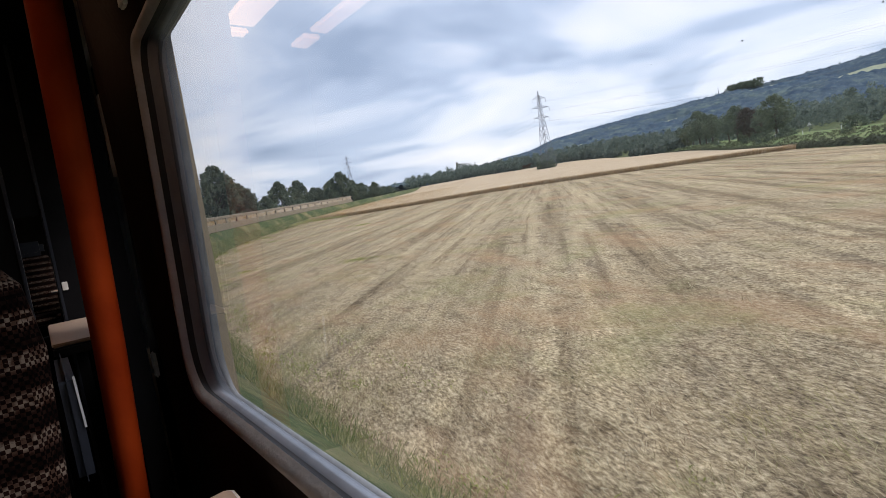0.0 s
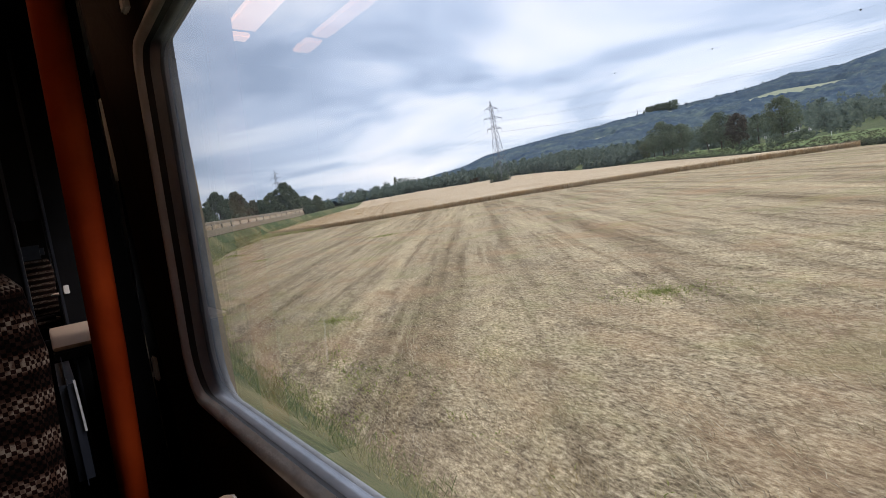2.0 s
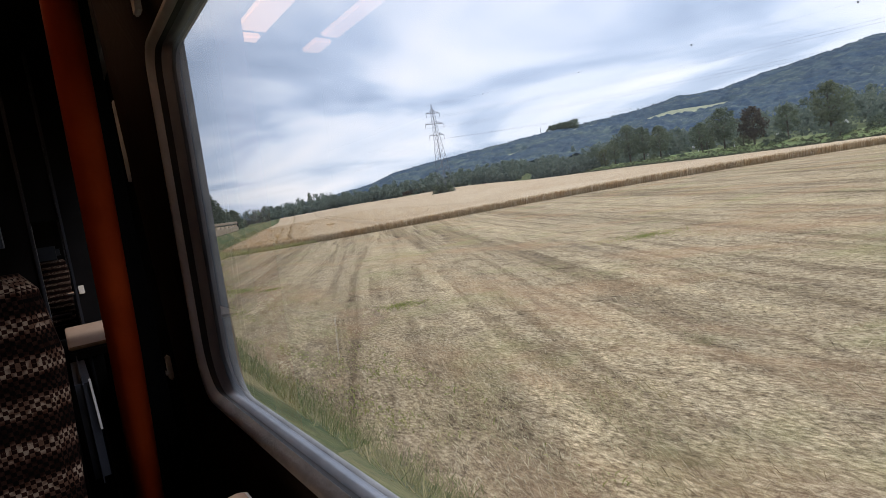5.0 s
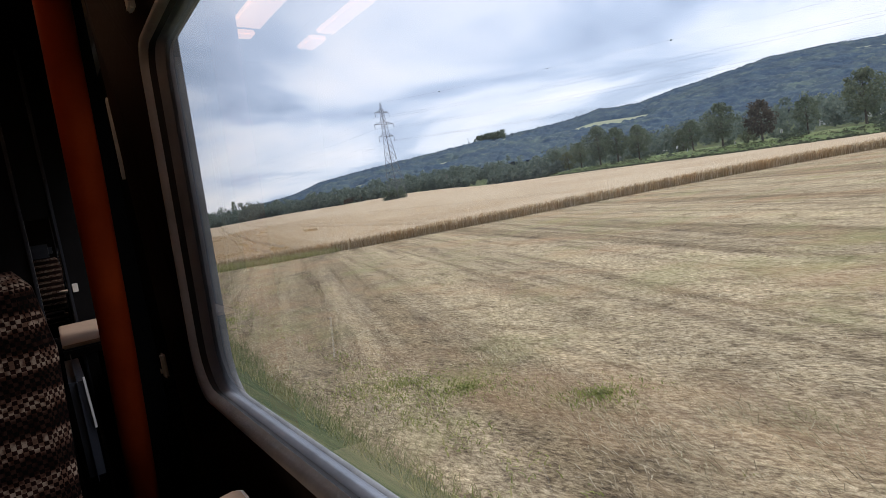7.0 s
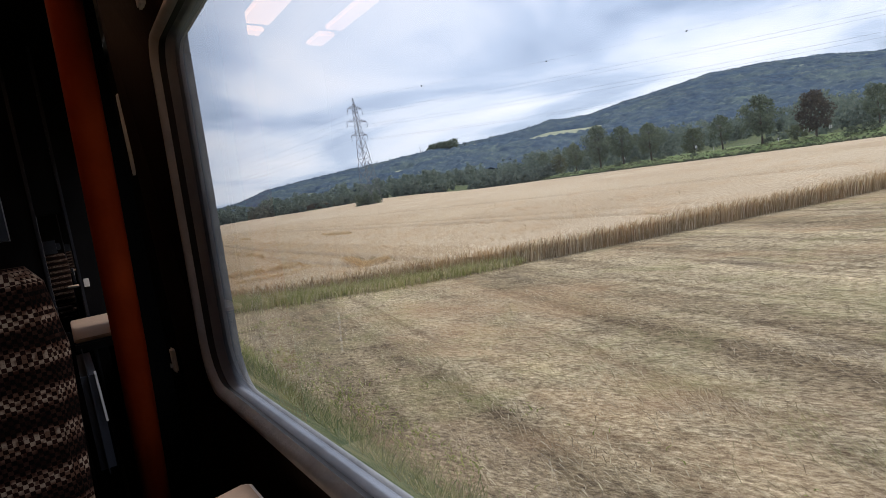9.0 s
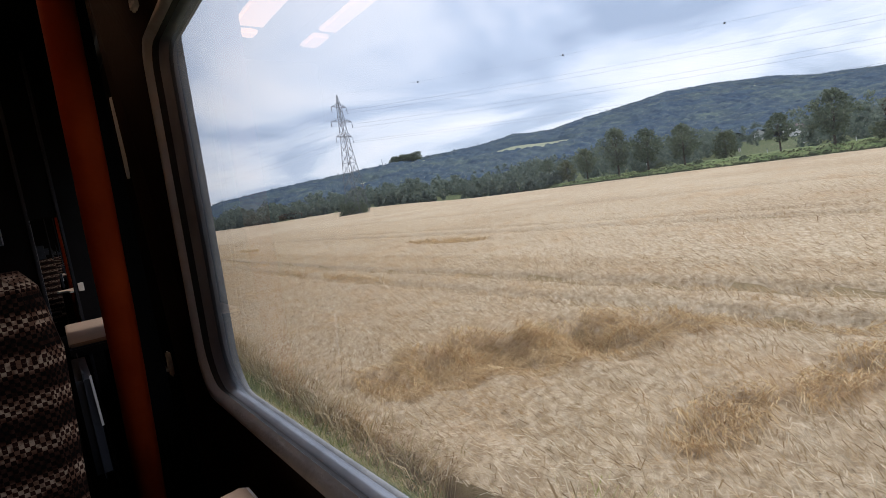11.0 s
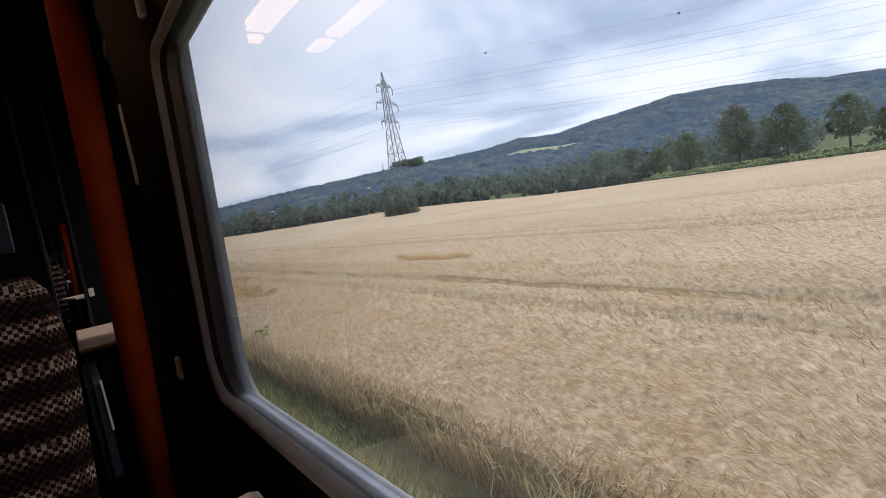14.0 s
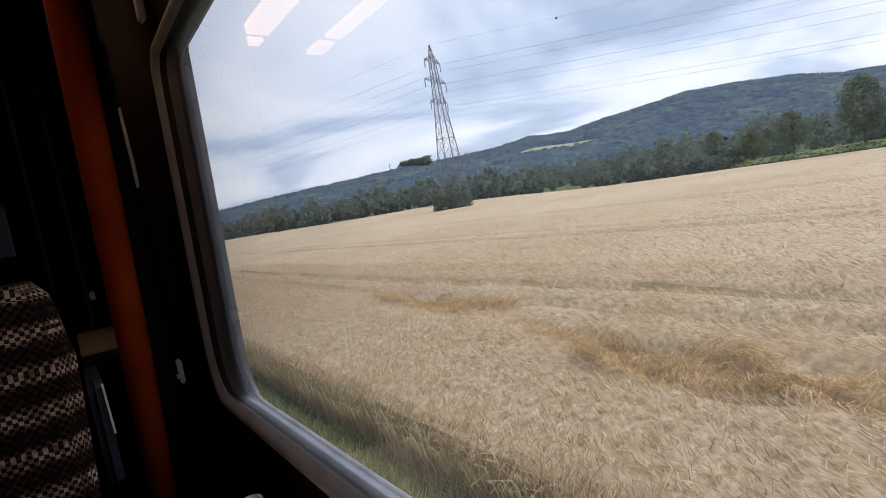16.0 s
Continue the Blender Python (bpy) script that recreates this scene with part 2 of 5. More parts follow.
STEEL = plain("galvanised_steel", (0.13, 0.14, 0.155), (0.20, 0.215, 0.23), 1.5, 0.6, 0.3)
CABLE = plain("cable_aluminium", (0.10, 0.11, 0.12), (0.16, 0.17, 0.18), 1.0, 0.5, 0.5)

WEED = blade_material("weed_leaves", [(0.0, (0.20, 0.25, 0.055)), (0.6, (0.34, 0.37, 0.09)), (1.0, (0.50, 0.45, 0.19))], 0.45)
RANK = blade_material("rank_grass", [(0.0, (0.30, 0.34, 0.10)), (0.3, (0.50, 0.50, 0.19)), (0.65, (0.72, 0.63, 0.35)), (1.0, (0.84, 0.74, 0.50))], 0.5, (((0.40, 0.46, 0.13), 1.2, 0.55),))
PASTURE = plain("hill_pasture", (0.27, 0.30, 0.19), (0.36, 0.38, 0.25), 0.02, 0.9)
# stems browner than the wheat: shade painted on its sides and hollows
STEMS_SHADED = plain("shaded_wheat_stems", (0.30, 0.22, 0.11), (0.46, 0.35, 0.19), 5.0, 0.9, bump=0.5)
# floor takes the hill leaves' hazed tone
FLOOR = plain("hazed_wood_floor", (0.055, 0.074, 0.072), (0.07, 0.09, 0.086), 0.05, 0.9)


def hazed_canopy_material():
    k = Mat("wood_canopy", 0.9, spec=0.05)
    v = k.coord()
    # blue-grey shades carry the distance haze over the hill
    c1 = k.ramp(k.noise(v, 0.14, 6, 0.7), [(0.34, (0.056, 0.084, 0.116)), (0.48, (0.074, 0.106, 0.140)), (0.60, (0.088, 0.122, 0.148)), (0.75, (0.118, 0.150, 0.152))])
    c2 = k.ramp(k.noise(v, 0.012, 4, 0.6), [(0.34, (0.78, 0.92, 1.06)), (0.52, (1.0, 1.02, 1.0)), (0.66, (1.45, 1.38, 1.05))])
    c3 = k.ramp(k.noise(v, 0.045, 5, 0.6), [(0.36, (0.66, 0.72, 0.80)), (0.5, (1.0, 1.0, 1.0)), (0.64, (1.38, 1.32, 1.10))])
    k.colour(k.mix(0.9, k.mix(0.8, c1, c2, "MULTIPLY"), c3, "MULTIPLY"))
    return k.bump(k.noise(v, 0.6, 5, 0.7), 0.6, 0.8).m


CANOPY_HAZED = hazed_canopy_material()
# ---------- building helpers ----------


def mesh_object(name, verts, faces, material, parent=None, label="", smooth=False):
    me = bpy.data.meshes.new(name)
    me.from_pydata([tuple(map(float, v)) for v in verts], [], [tuple(map(int, f)) for f in faces])
    me.materials.append(material)
    if smooth:
        me.polygons.foreach_set("use_smooth", [True] * len(me.polygons))
    me.update()
    ob = new(name, me)
    if parent:
        ob.parent = parent
    if label:
        tagged(ob, label)
    return ob


def fast_mesh(name, verts, quads, material, parent=None):
    """Many loose quads at once from numpy arrays."""
    verts, quads = np.asarray(verts, np.float32), np.asarray(quads, np.int32)
    me = bpy.data.meshes.new(name)
    me.vertices.add(len(verts))
    me.vertices.foreach_set("co", verts.ravel())
    k = quads.shape[1]
    me.loops.add(quads.size)
    me.loops.foreach_set("vertex_index", quads.ravel())
    me.polygons.add(len(quads))
    me.polygons.foreach_set("loop_start", np.arange(0, quads.size, k, dtype=np.int32))
    me.materials.append(material)
    me.update(calc_edges=True)
    me.validate()
    ob = new(name, me)
    if parent:
        ob.parent = parent
    return ob


def part(name, bm, material, parent, label=""):
    me = bpy.data.meshes.new(name)
    bm.to_mesh(me)
    bm.free()
    me.materials.append(material)
    ob = new(name, me)
    ob.parent = parent
    return tagged(ob, label)


def thing(name, label, category, at=(0, 0, 0), group="", kind=""):
    ob = new(name)
    ob.location = at
    ob.empty_display_size = 0.3
    return tagged(ob, label, category, group, kind)


def beam(bm, a, b, w, d=None):
    """A bar of w x d section from a to b."""
    a, b = Vector(a), Vector(b)
    d = d or w
    z = (b - a).normalized()
    x = z.cross(Vector((0, 0, 1)))
    x = x.normalized() if x.length > 1e-4 else Vector((1, 0, 0))
    y = z.cross(x)
    c = [bm.verts.new(p + x * sx * w / 2 + y * sy * d / 2) for p in (a, b) for sx, sy in ((-1, -1), (1, -1), (1, 1), (-1, 1))]
    for f in ((3, 2, 1, 0), (4, 5, 6, 7), (0, 1, 5, 4), (1, 2, 6, 5), (2, 3, 7, 6), (3, 0, 4, 7)):
        bm.faces.new([c[i] for i in f])


def box(bm, lo, hi, bevel=0.0):
    r = bmesh.ops.create_cube(bm, size=1)
    for v in r["verts"]:
        v.co = Vector([lo[i] + (v.co[i] + 0.5) * (hi[i] - lo[i]) for i in range(3)])
    if bevel:
        edges = list({e for v in r["verts"] for e in v.link_edges})
        bmesh.ops.bevel(bm, geom=edges, offset=bevel, segments=2, affect="EDGES")


def smooth01(x):
    x = np.clip(x, 0, 1)
    return x * x * (3 - 2 * x)


def sweep(name, profile, material, parent=None, t0=-0.35, t1=16.12, n=150, label="", smooth=False, cap=True):
    """A closed section (lateral, height above the field) drawn along the line."""
    ts = np.linspace(t0, t1, n)
    verts, faces, k = [], [], len(profile)
    for t in ts:
        (x, y), _, (nx, ny) = way_frame(t)
        verts += [(x + nx * b, y + ny * b, z) for b, z in profile]
    for i in range(n - 1):
        for j in range(k):
            a, b = i * k + j, i * k + (j + 1) % k
            faces.append((a, b, b + k, a + k))
    if cap:
        faces += [tuple(range(k))[::-1], tuple(range((n - 1) * k, n * k))]
    return mesh_object(name, verts, faces, material, parent, label, smooth)


# ---------- the lie of the land ----------
HUB = (-150.0, 200.0)       # hills are told by bearing and distance from here
RIDGE_AZ = (-70, -40, -25, -18, -15, -11.6, -5.7, -1.1, 2.4, 5.9, 8.3, 12.4, 15.9, 19.8, 23.1, 27.3, 30.9, 35, 39.3, 43, 50, 60, 90)
RIDGE_SEEN = (8, 12, 28, 48, 66, 72, 77, 84, 88, 91, 97, 104, 112, 106, 117, 128, 140, 136, 125, 104, 90, 70, 20)    # skyline as if 1400 m off
RIDGE_FAR = ((-90, 1200), (8, 1200), (40, 1600), (90, 1600))
FAR_EDGE = ((-8, 120), (-18, 165), (-31, 214), (-43, 268), (-57, 322), (-70, 352))   # foot of the green bank


def lie(x, y):
    """Height of the bare ground."""
    x, y = np.asarray(x, float), np.asarray(y, float)
    d = (x + 23) * 0.765 + (y - 35) * 0.644
    z = -2.7 * smooth01((d - 25) / 110) * smooth01((x + 158) / 95)
    dx, dy = x - HUB[0], y - HUB[1]
    r, az = np.hypot(dx, dy), np.degrees(np.arctan2(dx, dy))
    far = np.interp(az, *zip(*RIDGE_FAR))
    bare = 8.5 * (1 - np.exp(-((az - 5.4) / 3.9) ** 2))         # trees make up the rest of the skyline
    top = 4.6 + (np.interp(az, RIDGE_AZ, RIDGE_SEEN) - 4.6) * far / 1400 - bare
    front = smooth01((r - 330) / (far - 330)) ** 1.25
    behind = 1 - 0.5 * smooth01((r - far - 60) / 1600)
    z = z + 2.6 * smooth01((y - 385) / 75) * smooth01((-60 - x) / 40) * (1 - smooth01((r - 400) / 200))
    roll = 3.5 * np.sin(x * 0.011 + 1) * np.sin(y * 0.009) * smooth01((r - 450) / 400)
    return z + (top * front + roll) * behind


def bend(points, f):
    """Point at fraction f of a polyline."""
    p = np.array(points, float)
    s = np.concatenate([[0], np.cumsum(np.hypot(*np.diff(p, axis=0).T))])
    return np.array([np.interp(f * s[-1], s, p[:, 0]), np.interp(f * s[-1], s, p[:, 1])]).T


CLEAR = ((-160, 1008, 26, 40), (128, 1062, 68, 72), (-35, 1262, 58, 100), (640, 1180, 35, 60), (-292, 945, 16, 45))


def build_ground():
    radii = np.concatenate([np.linspace(0, 300, 26), np.linspace(320, 1700, 60), np.geomspace(1760, 4300, 14)])
    n = 360
    verts, faces = [(HUB[0], HUB[1], float(lie(*HUB)) - 0.03)], []
    for r in radii[1:]:
        a = np.linspace(0, 2 * math.pi, n, endpoint=False)
        x, y = HUB[0] + r * np.sin(a), HUB[1] + r * np.cos(a)
        verts += list(zip(x, y, lie(x, y) - 0.03))
    for j in range(n):
        faces.append((0, 1 + (j + 1) % n, 1 + j))
    for i in range(len(radii) - 2):
        o = 1 + i * n
        for j in range(n):
            k = (j + 1) % n
            faces.append((o + j, o + k, o + n + k, o + n + j))
    ob = mesh_object("ground", verts, faces, MEADOW, smooth=True)
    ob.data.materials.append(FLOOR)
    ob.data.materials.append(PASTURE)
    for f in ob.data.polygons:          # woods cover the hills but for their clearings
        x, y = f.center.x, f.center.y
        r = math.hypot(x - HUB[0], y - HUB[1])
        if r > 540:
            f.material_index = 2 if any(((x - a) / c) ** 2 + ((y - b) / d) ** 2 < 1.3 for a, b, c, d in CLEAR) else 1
    return tagged(ob, "green meadow land rising to wooded hills", "ground", kind="structure")


build_ground()

# ---------- railway embankment ----------
sweep("railway_embankment", [(-6.2, -0.4), (-3.2, 2.95), (0.95, 2.95), (1.2, 2.8), (3.75, 0.12), (4.3, -0.25)], VERGE, t0=-2.5, t1=17.0, n=120)
tagged(bpy.data.objects["railway_embankment"], "grassy railway embankment beside the fields", "embankment", kind="structure")
(ex, ey), (fx, fy), (gx, gy) = way_frame(17.0)
bank = [(-6.2, -0.4), (-3.2, 2.95), (0.95, 2.95), (3.75, 0.12), (4.3, -0.25)]
bv = [(ex + fx * s + gx * b, ey + fy * s + gy * b, z) for s in (0, 90, 180, 290) for b, z in bank]
bf = [(i * 5 + j, i * 5 + j + 1, i * 5 + j + 6, i * 5 + j + 5) for i in range(3) for j in range(4)]
tagged(mesh_object("railway_embankment_ahead", bv, bf, VERGE), "grassy railway embankment running on towards a bridge", "embankment", kind="structure")

# ---------- fields ----------
EDGE = ((-138.8, 153.2), (-136.2, 150.4), (-132, 149.2), (-126, 148.3), (-118, 147.9), (-104, 149.6), (-90, 152.2), (-70, 156.0), (-40, 161), (-19, 166.5))    # uncut wheat begins here


def margin(t):
    """Metres from the line at which the wheat begins."""
    return np.interp(t, (11.2, 11.6, 11.9, 12.3, 13.5, 14.0, 14.6, 15.5, 17.0), (3.75, 3.75, 3.9, 4.15, 4.3, 4.75, 4.95, 4.6, 4.5))


L_SIDE = [EDGE[0]] + [beside(t, float(margin(t))) for t in np.arange(11.45, 17.0, 0.2)] + [beside(17.0, 4.5)]
lx, ly = beside(17.0, 4.5)
L_SIDE += [(lx + fx * s, ly + fy * s) for s in np.arange(8, 265, 8)]
R_SIDE = [EDGE[-1], (-31, 214), (-43, 268), (-57, 322), (-73, 360)]
TOP = [L_SIDE[-1], (-268, 470), (-215, 445), (-190, 432), (-150, 428), (-120, 412), (-96, 385), R_SIDE[-1]]


def patch(left, right, low, high, us, vs):
    """Points of a four-sided field from its four sides."""
    L, R = np.array([bend(left, v) for v in vs]), np.array([bend(right, v) for v in vs])
    A, B = np.array([bend(low, u) for u in us]), np.array([bend(high, u) for u in us])
    u, v = np.array(us)[None, :, None], np.array(vs)[:, None, None]
    return ((1 - v) * A[None] + v * B[None] + (1 - u) * L[:, None] + u * R[:, None]
            - (1 - u) * (1 - v) * A[0] - u * (1 - v) * A[-1] - (1 - u) * v * B[0] - u * v * B[-1])


RT = np.concatenate([np.linspace(-1.5, 17.0, 640), np.linspace(17.05, 34, 300)])
RX, RY, RHX, RHY = way_many(RT)


def rail(x, y):
    """Seconds along the line and metres to its right for many places."""
    x, y = np.ravel(x), np.ravel(y)
    best = np.concatenate([np.argmin((RX[None] - x[i:i + 4000, None]) ** 2 + (RY[None] - y[i:i + 4000, None]) ** 2, axis=1) for i in range(0, len(x), 4000)])
    hx, hy = RHX[best], RHY[best]
    along = (x - RX[best]) * hx + (y - RY[best]) * hy
    return RT[best] + along / 15.4, (x - RX[best]) * hy - (y - RY[best]) * hx


# flattened places in the wheat: seconds along the line, metres beside it, half length, half width, depth
LODGED = ((11.66, 5.3, 1.0, 0.7, 0.5), (11.66, 6.8, 1.5, 1.0, 0.58), (11.63, 8.2, 1.9, 1.0, 0.62), (11.57, 9.6, 1.9, 0.9, 0.62), (11.52, 10.9, 1.6, 0.6, 0.52), (11.38, 12.0, 1.9, 0.5, 0.45), (11.27, 7.3, 0.45, 1.1, 0.26), (11.22, 9.6, 0.4, 1.3, 0.26),
          (17.2, 11.5, 4.2, 0.8, 0.5), (16.42, 9.2, 2.2, 0.9, 0.6), (16.20, 9.3, 1.6, 0.85, 0.55), (16.6, 9.9, 2.0, 0.35, 0.4),
          (13.25, 23.7, 4.5, 0.7, 0.5), (13.4, 12.0, 2.4, 0.4, 0.35), (12.75, 12.3, 3.5, 0.4, 0.35), (11.05, 14.0, 2.5, 0.8, 0.45), (16.0, 20.0, 4.0, 0.5, 0.35))
TRACKS = ((14.6, 0.34, 0.70), (12.2, 0.28, 0.42), (28.0, 0.5, 0.48), (30.9, 0.4, 0.25), (46.5, 0.7, 0.35), (70, 1.1, 0.22))


def wheat_top(x, y):
    """Height of the ears over the bare ground, with wheel tracks and flattened places."""
    shape = np.shape(x)
    t, b = rail(x, y)
    x, y = np.ravel(x), np.ravel(y)
    h = np.full(len(x), WHEAT_H)
    wob = 0.25 * np.sin(t * 1.3) + 0.1 * np.sin(t * 4.1 + 1)
    for place, wide, deep in TRACKS:
        h -= deep * np.exp(-(((b - place - wob) / wide) ** 2)) * (t > 10.0)
    for t0, b0, rl, rw, deep in LODGED:
        bb = b - b0 - 0.5 * np.sin((t - t0) * 11) * (rw > 0.7)
        q = ((t - t0) * 15.4 / rl) ** 2 + (bb / rw) ** 2
        h -= deep * np.exp(-q ** 3) * (0.72 + 0.28 * np.sin(x * 3.1 + y * 1.7 + 1.5 * np.sin(y * 2.1)))
    h += 0.05 * (np.sin(x * 1.9 + 1.3 * np.sin(y * 1.1)) * np.sin(y * 2.3 + x * 0.6)) + 0.03 * np.sin(x * 4.7 + y * 1.3) * np.sin(y * 5.1 - x)
    return np.maximum(h, 0.27).reshape(shape)


def field_sheet(name, pts, height, material, wave=0.0, skirt=True):
    nv, nu = pts.shape[:2]
    x, y = pts[..., 0], pts[..., 1]
    z = lie(x, y) + (wheat_top(x, y) - 0.07 - 0.07 * (1 - smooth01((rail(x, y)[1].reshape(x.shape) - 38) / 14)) if height is None else height)
    if wave:
        z = z + wave * np.array([[noise.noise((a * 0.35, b * 0.35, 0)) + 0.6 * noise.noise((a * 1.3, b * 1.3, 4)) for a, b in zip(ra, rb)] for ra, rb in zip(x, y)])
    verts = [(x[i, j], y[i, j], z[i, j]) for i in range(nv) for j in range(nu)]
    faces = [(i * nu + j, i * nu + j + 1, (i + 1) * nu + j + 1, (i + 1) * nu + j) for i in range(nv - 1) for j in range(nu - 1)]
    if skirt:
        ring = [(0, j) for j in range(nu)] + [(i, nu - 1) for i in range(1, nv)] + [(nv - 1, j) for j in range(nu - 2, -1, -1)] + [(i, 0) for i in range(nv - 2, 0, -1)]
        base = len(verts)
        verts += [(x[i, j], y[i, j], lie(x[i, j], y[i, j]) - 0.1) for i, j in ring]
        for k, (i, j) in enumerate(ring):
            k2 = (k + 1) % len(ring)
            i2, j2 = ring[k2]
            faces.append((i * nu + j, base + k, base + k2, i2 * nu + j2))
    ob = mesh_object(name, verts, faces, material, smooth=True)
    if skirt:
        ob.data.materials.append(STEMS_SHADED)
        for f in ob.data.polygons[-len(ring):]:
            f.material_index = 1
        low = (wheat_top(x, y) < 0.42).ravel()          # flattened straw and wheel tracks, their brown also carrying shade
        for f in ob.data.polygons[:(nv - 1) * (nu - 1)]:
            if sum(bool(low[i]) for i in f.vertices) > 1:
                f.material_index = 1
    return ob


WHEAT_H = 0.88
us = np.linspace(0, 1, 250) ** 1.5
vs = np.linspace(0, 1, 330) ** 1.2
WHEAT_PTS = patch(L_SIDE, R_SIDE, EDGE, TOP, us, vs)
tagged(field_sheet("wheat_field", WHEAT_PTS, None, WHEAT, 0.0), "ripe golden wheat standing uncut", "wheat field", kind="stuff")

S_LEFT = [beside(t, 3.9) for t in np.arange(-1.5, 11.1, 0.25)] + [EDGE[0]]
S_RIGHT = [(14, 20), (2, 70), (-8, 120), EDGE[-1]]
S_LOW = [S_LEFT[0], S_RIGHT[0]]
tagged(field_sheet("stubble_field", patch(S_LEFT, S_RIGHT, S_LOW, EDGE, np.linspace(0, 1, 60), np.linspace(0, 1, 70)), 0.02, STUBBLE, 0.03, False), "pale straw stubble left by the harvest, in rows", "stubble field", kind="stuff")

# ---------- green bank with a road behind the wheat ----------
bank_line = [(14, 10), (3, 70), (-8, 120), (-18, 165), (-31, 214), (-43, 268), (-57, 322), (-71, 355), (-88, 385)]
pts = np.array([bend(bank_line, f) for f in np.linspace(0, 1, 150)])
tan = np.gradient(pts, axis=0)
tan /= np.hypot(*tan.T)[:, None]
nor = np.stack([tan[:, 1], -tan[:, 0]], 1)
prof = ((-0.5, -0.2), (1.2, 0.3), (3, 0.95), (5, 1.6), (7, 2.05), (8.5, 2.4), (10, 2.55), (13, 2.6), (16, 2.5), (22, 1.6), (40, 0.7))
verts, faces = [], []
for i, (p, n) in enumerate(zip(pts, nor)):
    fade = 1 - 0.3 * smooth01((i - 111) / 38)
    for k, (b, h) in enumerate(prof):
        q = p + n * b
        verts.append((q[0], q[1], lie(*q) + h * fade + 0.38 * noise.noise((i * 0.9, k * 1.3, 2)) * (1 < k < 9)))
for i in range(len(pts) - 1):
    for k in range(len(prof) - 1):
        a = i * len(prof) + k
        faces.append((a, a + 1, a + 1 + len(prof), a + len(prof)))
tagged(mesh_object("bank", verts, faces, BANK, smooth=True), "green grassy bank carrying a road behind the wheat", "bank", kind="structure")

# ---------- trees ----------


def leaf_cards(rng, centres, radii, per, size):
    """Small bent leaf clumps spread through balls of foliage, thicker towards their skins."""
    c = np.repeat(centres, per, axis=0)
    r = np.repeat(radii, per, axis=0)
    n = len(c)
    d = rng.normal(size=(n, 3))
    d /= np.linalg.norm(d, axis=1)[:, None]
    p = c + d * r * (rng.random((n, 1)) ** 0.4)
    a = rng.normal(size=(n, 3))
    a /= np.linalg.norm(a, axis=1)[:, None]
    b = np.cross(a, d + 0.3 * rng.normal(size=(n, 3)))
    b /= np.linalg.norm(b, axis=1)[:, None] + 1e-6
    s = size * (0.6 + 0.8 * rng.random((n, 1)))
    k = rng.random((n, 1)) * 0.5 + 0.5
    v = np.stack([p - a * s * 0.5, p + b * s * 0.42 * k, p + a * s * 0.5, p - b * s * 0.42], 1).reshape(-1, 3)
    return v, np.arange(4 * n).reshape(n, 4)


def tree(name, seed, height, spread, leaf, label, clear=0.22, balls=26, per=60, size=0.6, category="tree", shape=0.5):
    """Tapered trunk, limbs, and a crown of many leaf clumps with gaps. shape: height of the widest part."""
    rng = np.random.default_rng(seed)
    root = thing(name, label, category)
    bm = bmesh.new()
    top = Vector((rng.normal() * 0.03 * height, rng.normal() * 0.03 * height, height * 0.8))
    r0 = 0.022 * height + 0.05

    def limb(a, b, ra, rb, n=6):
        a, b = Vector(a), Vector(b)
        z = (b - a).normalized()
        x = z.orthogonal().normalized()
        y = z.cross(x)
        rings = [[bm.verts.new(p + (x * math.cos(q) + y * math.sin(q)) * r) for q in [i * 2 * math.pi / n for i in range(n)]] for p, r in ((a, ra), (b, rb))]
        for i in range(n):
            bm.faces.new((rings[0][i], rings[0][(i + 1) % n], rings[1][(i + 1) % n], rings[1][i]))

    limb((0, 0, -0.4), top * 0.4, r0, r0 * 0.7)
    limb(top * 0.4, top, r0 * 0.7, r0 * 0.15)
    centres, radii = [], []
    for i in range(balls):
        f = clear + (1 - clear) * ((i + 0.5) / balls)
        wide = math.sin(math.pi * min(1, max(0.0, (f - clear) / (1 - clear)) ** (0.7 if shape < 0.5 else 1.0) * 0.92 + 0.08)) ** 0.7
        q = i * 2.4 + rng.random()
        rad = spread * wide * (0.35 + 0.55 * rng.random())
        c = Vector((math.cos(q) * rad, math.sin(q) * rad, height * f * 0.97))
        br = spread * (0.26 + 0.20 * rng.random()) * (0.6 + 0.4 * wide)
        c.z = min(c.z, height - br * 0.6)
        centres.append(c)
        radii.append(br)
        if i % 2 == 0:
            start = top * max(0.25, min(0.9, f * 0.75))
            limb(start, start.lerp(c, 0.9), r0 * 0.28, r0 * 0.05, 4)
    part("trunk", bm, BARK, root)
    v, q = leaf_cards(rng, np.array([tuple(c) for c in centres]), np.array(radii)[:, None] * np.array([[1, 1, 0.8]]), per, size)
    fast_mesh("crown", v, q, leaf, root)
    return root


def ground_z(x, y):
    return float(lie(x, y))


def stand(ob, x, y, z=None, turn=0.0, scale=1.0):
    ob.location = (x, y, ground_z(x, y) if z is None else z)
    ob.rotation_euler = (0, 0, turn)
    ob.scale = (scale,) * 3
    return ob


OAK = tree("tree", 1, 13, 5.6, LEAF, "tall broad-crowned green tree on the bank", 0.25, 34, 75, 0.62)
BEECH = tree("tree", 2, 11, 4.6, LEAF_RED, "dark copper-leaved tree on the bank", 0.22, 28, 75, 0.58)
ASH = tree("tree", 3, 12, 4.2, LEAF, "slim loose-crowned green tree on the bank", 0.30, 26, 60, 0.58)
WILLOW = tree("tree", 4, 9, 4.6, LEAF_GREY, "grey-green bushy willow behind the bank", 0.08, 26, 70, 0.55)
SHRUB = tree("bush", 5, 3.4, 2.6, LEAF, "dark green rounded roadside bush", 0.02, 18, 60, 0.38, "bush")
